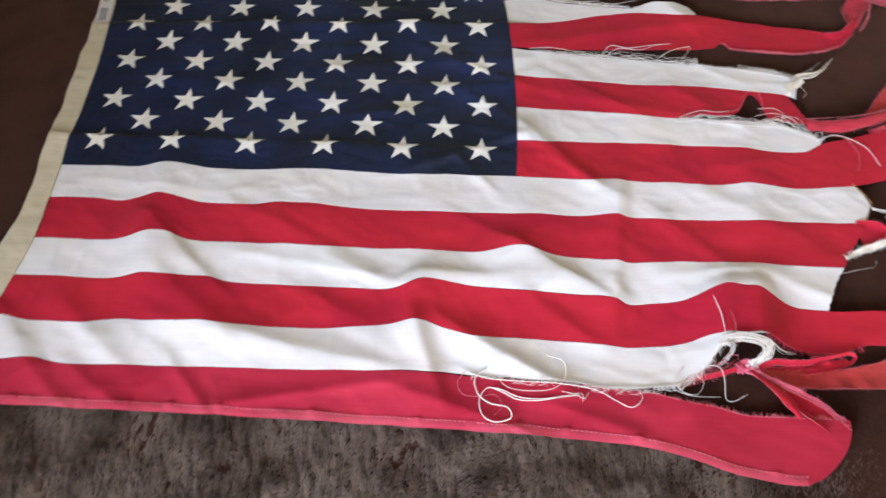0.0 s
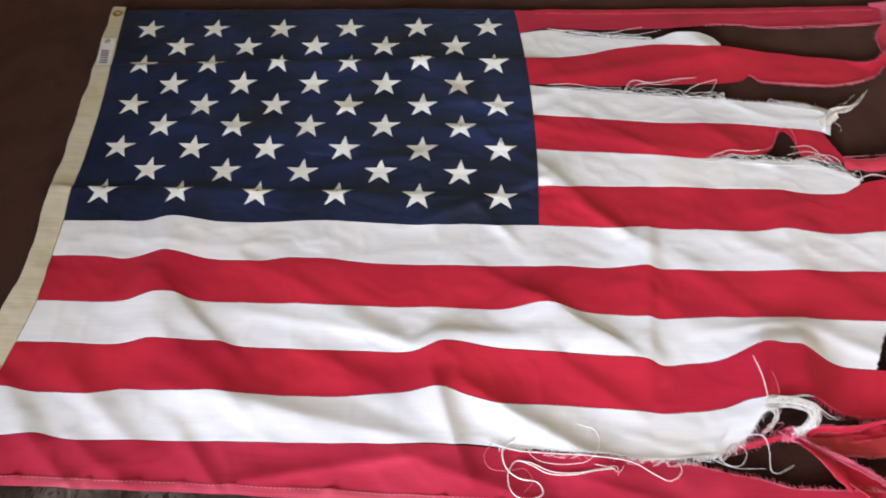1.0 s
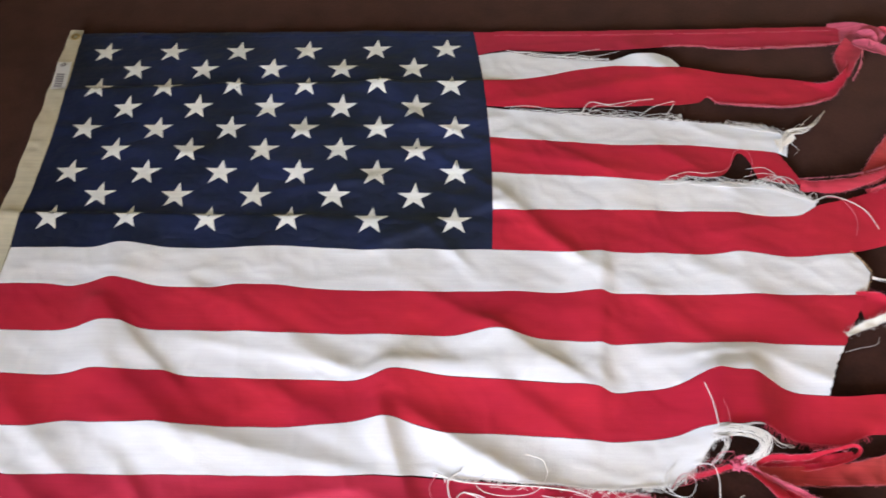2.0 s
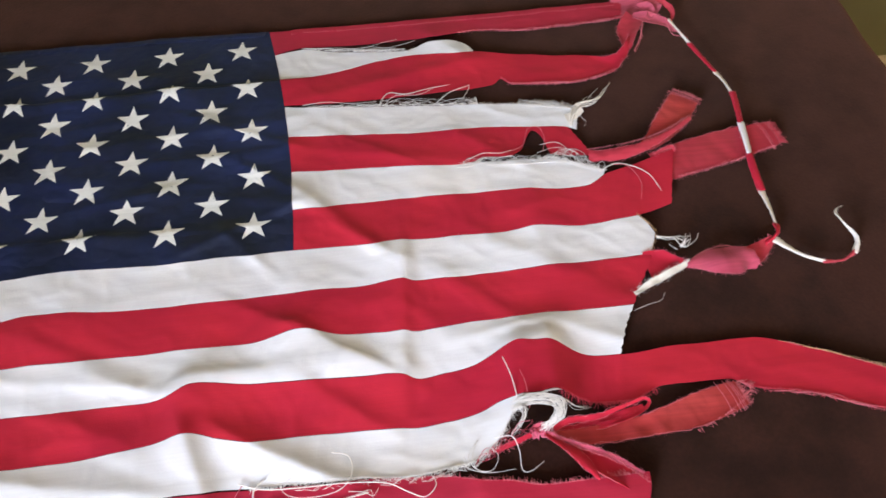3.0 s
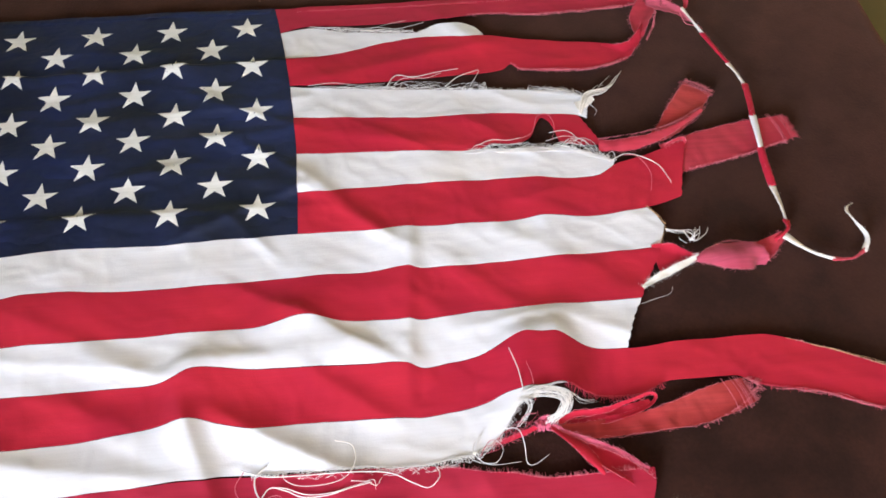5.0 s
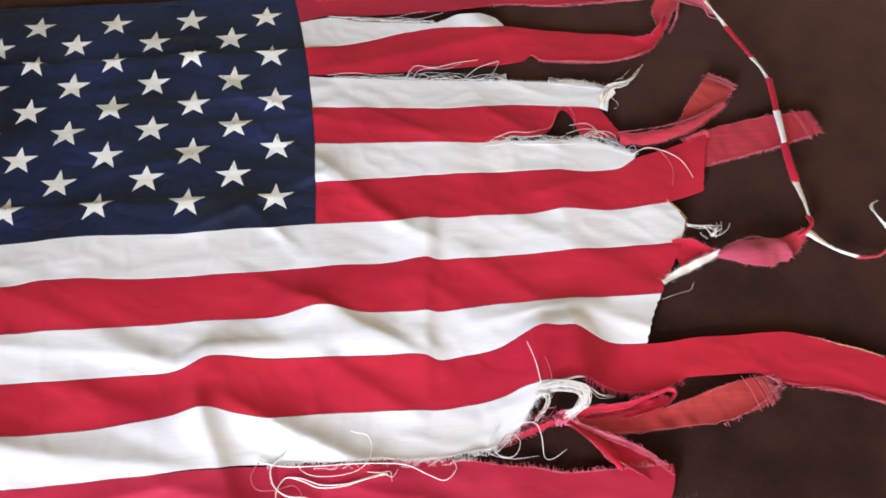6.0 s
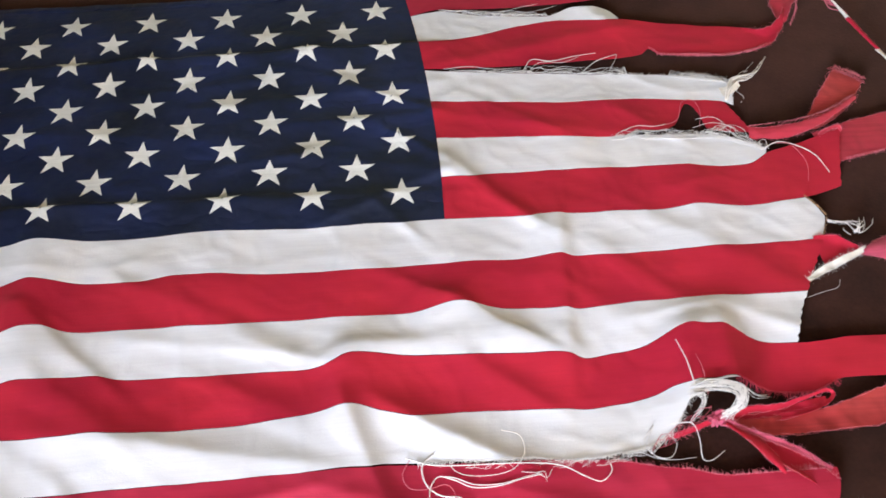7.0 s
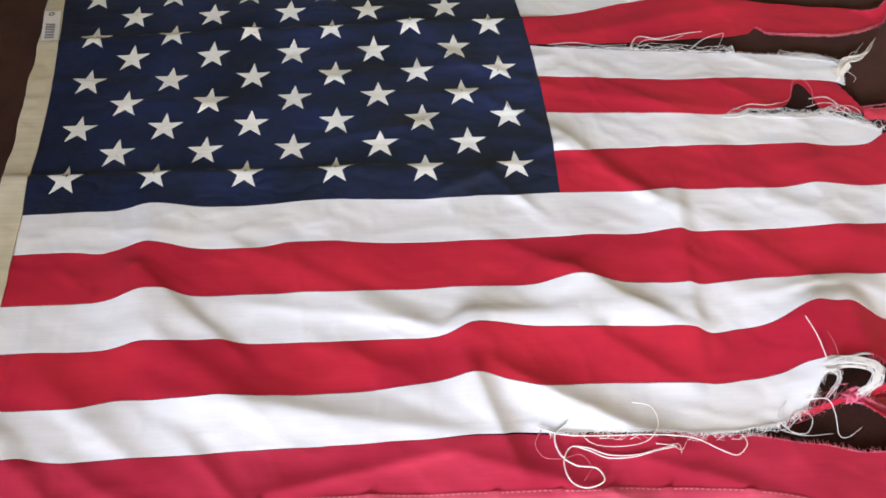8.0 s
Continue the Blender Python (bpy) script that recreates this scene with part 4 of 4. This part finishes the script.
small_knot = ribbon("knot", [(0.300, 0.100, 0.008, 0.009, 0), (0.307, 0.104, 0.015, 0.012, 50), (0.317, 0.102, 0.016, 0.012, -20), (0.320, 0.093, 0.012, 0.010, 40), (0.311, 0.093, 0.010, 0.008, 80)], KNOT, None, "tight pink knot", curl=0.3, fray=0.0025)
lump = random.Random(8)
for k in range(11):
    cx, cy, a = 0.310 + lump.uniform(-0.009, 0.009), 0.101 + lump.uniform(-0.005, 0.005), lump.uniform(0, 6.3)
    dx, dy = 0.0055 * math.cos(a), 0.0055 * math.sin(a)
    ribbon("knot_loop", [(cx - dx, cy - dy, 0.007, 0.006, lump.uniform(-60, 60)), (cx + lump.uniform(-0.003, 0.003), cy, lump.uniform(0.012, 0.018), 0.0065, lump.uniform(-50, 50)), (cx + dx, cy + dy, 0.008, 0.005, lump.uniform(-60, 60))], KNOT, small_knot, across=4, per=6, curl=0.35, fray=0.0015)
ribbon("torn_strip", [(0.225, 0.082, 0.003, 0.004, 0), (0.262, 0.088, 0.004, 0.006, 20), (0.302, 0.100, 0.009, 0.006, 40)], RED, across=4, fray=0.006)
strands(lambda x: 0.080 + 0.25 * (x - 0.22), 0.22, 0.30, 10, -0.006, 0.006, THREAD_R, 0.0003, 72)

# the twisted cream tip of the fourth stripe
ribbon("torn_strip", [(0.452, 0.630, 0.001, 0.018, 0), (0.468, 0.633, 0.004, 0.013, 10), (0.482, 0.642, 0.007, 0.007, 30)], CREAM, label="twisted cream end", fray=0.003)
TIP = spline([(0.456, 0.614, 0.003, 0.0020), (0.463, 0.632, 0.008, 0.0030), (0.474, 0.646, 0.009, 0.0052), (0.490, 0.652, 0.008, 0.0050), (0.508, 0.661, 0.007, 0.0032), (0.524, 0.677, 0.006, 0.0020), (0.543, 0.701, 0.005, 0.0007)], 36)
for k in range(9):
    phase, reach = 0.7 * k, 36 - (k * 5) % 13
    turn = [(p[0] + p[3] * math.sin(0.30 * i + phase), p[1] + p[3] * math.cos(0.30 * i + phase), BED + p[2] + 0.5 * p[3] * math.sin(0.30 * i + 2 * phase)) for i, p in enumerate(TIP[:reach + 1]) if i % 3 == 0]
    part("twisted_strand", *tube_rows(turn, 0.0017 - 0.0001 * k, 3 * len(turn), 6, 0.4), CREAM, flag)
thread([(0.478, 0.640, 0.006), (0.498, 0.666, 0.008), (0.514, 0.684, 0.006), (0.520, 0.690, 0.004)], radius=0.0005)
thread([(0.470, 0.640, 0.006), (0.490, 0.664, 0.008), (0.504, 0.668, 0.006)], radius=0.0005)
thread([(0.474, 0.630, 0.004), (0.482, 0.614, 0.004), (0.476, 0.604, 0.003)], radius=0.0004)

# loose threads over the bottom stripe
thread([(-0.062, 0.079), (-0.030, 0.069), (0.014, 0.066), (0.066, 0.064), (0.114, 0.061), (0.141, 0.047), (0.160, 0.039), (0.174, 0.050), (0.172, 0.063)], radius=0.0010)
thread([(-0.029, 0.082), (-0.043, 0.068), (-0.039, 0.047), (-0.023, 0.034), (0.000, 0.030), (0.006, 0.015), (-0.014, 0.008), (-0.031, 0.016), (-0.036, 0.038), (-0.026, 0.055), (-0.008, 0.051), (0.014, 0.041), (0.043, 0.040), (0.069, 0.046), (0.094, 0.051)], radius=0.0012)
thread([(-0.024, 0.056), (-0.006, 0.053), (0.016, 0.044), (0.045, 0.042), (0.072, 0.048), (0.092, 0.052)], radius=0.0009)
thread([(-0.057, 0.077), (-0.066, 0.060), (-0.058, 0.044), (-0.037, 0.042), (-0.016, 0.046), (-0.006, 0.031), (-0.016, 0.016)], THREAD_P, 0.0006)
thread([(0.052, 0.105, 0.006), (0.072, 0.097, 0.010), (0.076, 0.076, 0.008), (0.062, 0.058), (0.034, 0.052), (0.004, 0.056), (-0.010, 0.067), (0.001, 0.078)], radius=0.0007)
thread([(0.070, 0.054), (0.088, 0.052), (0.099, 0.047), (0.106, 0.056)], radius=0.0006)
thread([(0.088, 0.053), (0.097, 0.053), (0.098, 0.042)], radius=0.0005)
thread([(0.231, 0.099), (0.222, 0.080), (0.226, 0.062), (0.244, 0.060), (0.253, 0.075), (0.245, 0.087)], radius=0.0006)
thread([(0.228, 0.096), (0.217, 0.080), (0.224, 0.064), (0.236, 0.058)], radius=0.0007)
thread([(0.252, 0.098), (0.272, 0.094, 0.008), (0.279, 0.078, 0.006), (0.280, 0.057), (0.290, 0.054), (0.308, 0.064)], radius=0.0007)
thread([(0.212, 0.080), (0.215, 0.066), (0.240, 0.057), (0.273, 0.058)], radius=0.0005)
thread([(0.297, 0.109, 0.010), (0.282, 0.107, 0.010), (0.272, 0.094, 0.008)], THREAD_P, 0.0006)
# standing ends and the white bunch beside the knot
thread([(0.288, 0.126, 0.001), (0.287, 0.147, 0.003), (0.284, 0.174, 0.009), (0.277, 0.201, 0.013)], radius=0.0011)
thread([(0.300, 0.128, 0.001), (0.301, 0.146, 0.003), (0.300, 0.162, 0.006), (0.296, 0.178, 0.008)], THREAD_P, 0.0006)
rng = random.Random(5)
for k in range(42):
    j = lambda s=0.004: rng.uniform(-s, s)
    w = rng.random()          # inner to outer strand of the loop
    thread([(0.268 + j(0.016), 0.130 + j(0.008), -0.002), (0.294 + j(0.008), 0.131 + 0.012 * w, 0.003), (0.316 + j(0.004), 0.129 + 0.015 * w, 0.009), (0.329 + 0.014 * w, 0.122 + 0.010 * w + j(0.003), 0.010), (0.327 + 0.012 * w + j(0.003), 0.112 + j(0.004), 0.008), (0.315 + j(0.008), 0.101 + j(0.005), 0.006)], radius=rng.uniform(0.0003, 0.0008))
for k in range(16):
    j = lambda s=0.004: rng.uniform(-s, s)
    thread([(0.280 + j(0.008), 0.132 + j(), 0.002), (0.293 + j(), 0.124 + j(), 0.006), (0.290 + j(0.005), 0.112 + j(), 0.006), (0.279 + j(0.007), 0.102 + j(0.006), 0.003)], radius=rng.uniform(0.0002, 0.0005))
for k in range(5):
    j = lambda s=0.003: rng.uniform(-s, s)
    thread([(0.322 + j(), 0.140 + j(), 0.006), (0.343 + j(), 0.135 + j(), 0.006), (0.358 + j(), 0.124 + j(), 0.004), (0.376 + j(0.006), 0.125 + j(), 0.003)], radius=0.0004)
# threads over the torn upper stripes
thread([(0.480, 0.508), (0.495, 0.516), (0.511, 0.521), (0.534, 0.512), (0.554, 0.493), (0.562, 0.465), (0.563, 0.457)], radius=0.0010)
thread([(0.505, 0.519), (0.523, 0.516), (0.534, 0.498), (0.538, 0.475), (0.530, 0.446)], THREAD_P, 0.0007)
thread([(0.149, 0.700), (0.165, 0.722), (0.195, 0.716), (0.234, 0.724), (0.270, 0.729)], radius=0.0009)
thread([(0.244, 0.690), (0.267, 0.709), (0.295, 0.721), (0.303, 0.720), (0.285, 0.686)], radius=0.0008)
thread([(0.160, 0.700), (0.172, 0.712), (0.186, 0.715), (0.215, 0.712), (0.240, 0.722)], radius=0.0006)
thread([(0.352, 0.564), (0.371, 0.578), (0.384, 0.610), (0.402, 0.613), (0.408, 0.590), (0.400, 0.559)], THREAD_P, 0.0007)
thread([(0.398, 0.575), (0.424, 0.577), (0.438, 0.561), (0.430, 0.545)], radius=0.0006)
thread([(0.390, 0.558), (0.420, 0.566), (0.448, 0.556), (0.452, 0.540)], radius=0.0005)
thread([(0.280, 0.557), (0.305, 0.566), (0.330, 0.562), (0.350, 0.565)], radius=0.0007)
thread([(0.536, 0.376, 0.003), (0.558, 0.372, 0.004), (0.582, 0.371, 0.003)], radius=0.0007)
thread([(0.558, 0.372, 0.004), (0.562, 0.353, 0.010), (0.569, 0.348, 0.012), (0.587, 0.360, 0.010), (0.594, 0.371, 0.008)], radius=0.0009)
thread([(0.570, 0.349, 0.010), (0.578, 0.360, 0.010), (0.582, 0.374, 0.008)], radius=0.0006)
thread([(0.470, 0.258, 0.003), (0.491, 0.264, 0.003), (0.512, 0.270, 0.003), (0.520, 0.282, 0.003)], radius=0.0004)
tuft = random.Random(44)
for k in range(9):
    tx, ty = 0.566 + tuft.gauss(0, 0.005), 0.352 + tuft.gauss(0, 0.002)
    ex, ey = tx + tuft.uniform(-0.008, 0.024), ty + tuft.uniform(0.006, 0.020)
    thread([(tx, ty, 0.006), ((tx + ex) / 2 + tuft.gauss(0, 0.003), (ty + ey) / 2, 0.011), (ex, ey, 0.008)], radius=tuft.uniform(0.0004, 0.0010))
for k in range(6):
    thread([(0.534, 0.378 - 0.001 * k, 0.003), (0.548 + tuft.gauss(0, 0.002), 0.371 + tuft.gauss(0, 0.001), 0.005), (0.566 + tuft.gauss(0, 0.003), 0.368 + tuft.gauss(0, 0.003), 0.005)], radius=0.0005)
fringe("fringe", seg_places([(0.515, 0.420, 0.004), (0.526, 0.405, 0.004), (0.535, 0.386, 0.004)], 90, 20), THREAD_O, 0.006, 0.6, 0.0003, seed=31)

thread([(0.022, 0.856, 0.002), (0.050, 0.850, 0.003), (0.080, 0.851, 0.002), (0.112, 0.843, 0.003), (0.140, 0.845, 0.003), (0.172, 0.838, 0.003), (0.200, 0.842, 0.003), (0.222, 0.848, 0.003)], radius=0.0006)
thread([(0.060, 0.846, 0.002), (0.092, 0.847, 0.002), (0.118, 0.840, 0.002), (0.150, 0.841, 0.002), (0.186, 0.834, 0.003)], radius=0.0005)
thread([(0.110, 0.838, 0.002), (0.138, 0.843, 0.005), (0.164, 0.850, 0.005), (0.190, 0.856, 0.004)], radius=0.0005)
thread([(0.020, 0.712, 0.002), (0.060, 0.714, 0.003), (0.100, 0.708, 0.002), (0.145, 0.706, 0.003)], radius=0.0006)
thread([(0.395, 0.664, 0.004), (0.415, 0.656, 0.006), (0.440, 0.652, 0.006), (0.462, 0.650, 0.004)], radius=0.0006)
thread([(0.400, 0.672, 0.004), (0.418, 0.664, 0.006), (0.444, 0.660, 0.006)], radius=0.0005)
thread([(0.405, 0.548, 0.006), (0.428, 0.540, 0.006), (0.448, 0.530, 0.004), (0.470, 0.524, 0.003)], radius=0.0006)
thread([(0.430, 0.552, 0.004), (0.446, 0.556, 0.008), (0.462, 0.546, 0.008), (0.466, 0.530, 0.004)], radius=0.0005)

# frayed edges
fringe("fringe", edge_places(B1, 0.30, 0.60, 260, -90, seed=4), THREAD_P, 0.007, seed=4)
fringe("fringe", edge_places(S2_TOP, 0.02, 0.22, 160, 80, seed=5), THREAD_W, 0.009, 0.5, 0.00026, seed=5)
fringe("fringe", edge_places(B3, 0.36, 0.56, 240, -90, seed=6), THREAD_P, 0.008, seed=6)
fringe("fringe", edge_places(S4_TOP, 0.03, 0.47, 520, 90, seed=7), THREAD_W, 0.009, 0.5, 0.00026, seed=7)
strands(S4_TOP, 0.03, 0.16, 14, 0.001, 0.005, THREAD_W, 0.00035, 61)
strands(S4_TOP, 0.13, 0.31, 22, 0.001, 0.014, THREAD_W, 0.0004, 62)
strands(S4_TOP, 0.36, 0.47, 24, -0.006, 0.007, THREAD_W, 0.0004, 63)
strands(S2_TOP, 0.03, 0.20, 20, 0.000, 0.006, THREAD_W, 0.0004, 64)
strands(S6_TOP, 0.26, 0.48, 40, -0.008, 0.008, THREAD_W, 0.0004, 65)
strands(S6_TOP, 0.36, 0.49, 12, -0.004, 0.020, THREAD_W, 0.0004, 66)
strands(B1, 0.32, 0.58, 16, -0.004, 0.001, THREAD_P, 0.0004, 67)
strands(B3, 0.37, 0.54, 14, -0.004, 0.001, THREAD_P, 0.0004, 68)
strands(S12_END, -0.02, 0.24, 16, -0.008, 0.003, THREAD_W, 0.0003, 69)
strands(B10, 0.64, 0.92, 18, -0.001, 0.0015, THREAD_O, 0.0004, 70)
strands(B11, 0.60, 0.92, 18, -0.003, 0.002, THREAD_P, 0.0004, 71)
fringe("fringe", edge_places(S4_TOP, 0.40, 0.475, 90, 70, seed=8), THREAD_W, 0.018, 0.8, 0.00028, seed=8)
fringe("fringe", edge_places(S6_TOP, 0.27, 0.48, 260, 80, seed=9), THREAD_W, 0.013, 0.8, 0.00028, seed=9)
fringe("fringe", edge_places(B11, 0.345, 0.47, 200, -85, seed=10), THREAD_R, 0.012, seed=10)
fringe("fringe", edge_places(B11, 0.58, 0.92, 330, -80, seed=11), THREAD_R, 0.009, seed=11)
fringe("fringe", edge_places(B10, 0.66, 0.92, 220, 70, seed=12), THREAD_P, 0.006, seed=12)
fringe("fringe", edge_places(S12_END, -0.05, 0.22, 420, -90, seed=13), THREAD_W, 0.010, 0.7, seed=13)
fringe("fringe", edge_places(S12_END, 0.19, 0.30, 420, -60, seed=14), THREAD_W, 0.009, 0.6, 0.00024, seed=14)
fringe("fringe", edge_places(B12, 0.18, 0.42, 340, 88, seed=15), THREAD_P, 0.009, 0.4, 0.0003, seed=15)
fringe("fringe", seg_places([(0.426, 0.024, 0.008), (0.396, 0.053, 0.011), (0.366, 0.070, 0.013)], 130, 55), THREAD_P, 0.010, seed=16)
fringe("fringe", seg_places([(0.505, 0.082, 0.003), (0.545, 0.098, 0.003), (0.582, 0.118, 0.003)], 60, -35), THREAD_P, 0.007, seed=17)
fringe("fringe", seg_places([(0.575, 0.118, 0.003), (0.588, 0.128, 0.003), (0.576, 0.140, 0.003)], 60, 20), THREAD_P, 0.014, seed=18)
fringe("fringe", seg_places([(0.642, 0.668, 0.005), (0.662, 0.655, 0.005), (0.680, 0.638, 0.005)], 150, 50), THREAD_P, 0.012, seed=19)
fringe("fringe", seg_places([(0.774, 0.578, 0.003), (0.778, 0.556, 0.003), (0.780, 0.533, 0.003)], 150, 10), THREAD_R, 0.016, seed=20)
fringe("fringe", seg_places([(0.600, 0.486, 0.003), (0.690, 0.505, 0.003), (0.770, 0.530, 0.003)], 160, -70), THREAD_P, 0.006, seed=21)
fringe("fringe", seg_places([(0.475, 0.550, 0.010), (0.545, 0.556, 0.013), (0.600, 0.573, 0.012), (0.650, 0.602, 0.010)], 240, 120), THREAD_P, 0.007, seed=22)
fringe("fringe", seg_places([(0.580, 0.333, 0.011), (0.620, 0.344, 0.011), (0.652, 0.330, 0.011), (0.666, 0.306, 0.008)], 260, 65), THREAD_P, 0.007, seed=23)
fringe("fringe", seg_places([(0.516, 0.420, 0.004), (0.534, 0.386, 0.004), (0.520, 0.354, 0.004)], 70, 0), THREAD_O, 0.005, 0.5, 0.0003, seed=25)
fringe("fringe", seg_places([(0.602, 0.770, 0.008), (0.622, 0.806, 0.010), (0.634, 0.842, 0.012)], 90, -40), THREAD_P, 0.006, seed=26)

# the pile on the near, open part of the blanket, coloured as lit
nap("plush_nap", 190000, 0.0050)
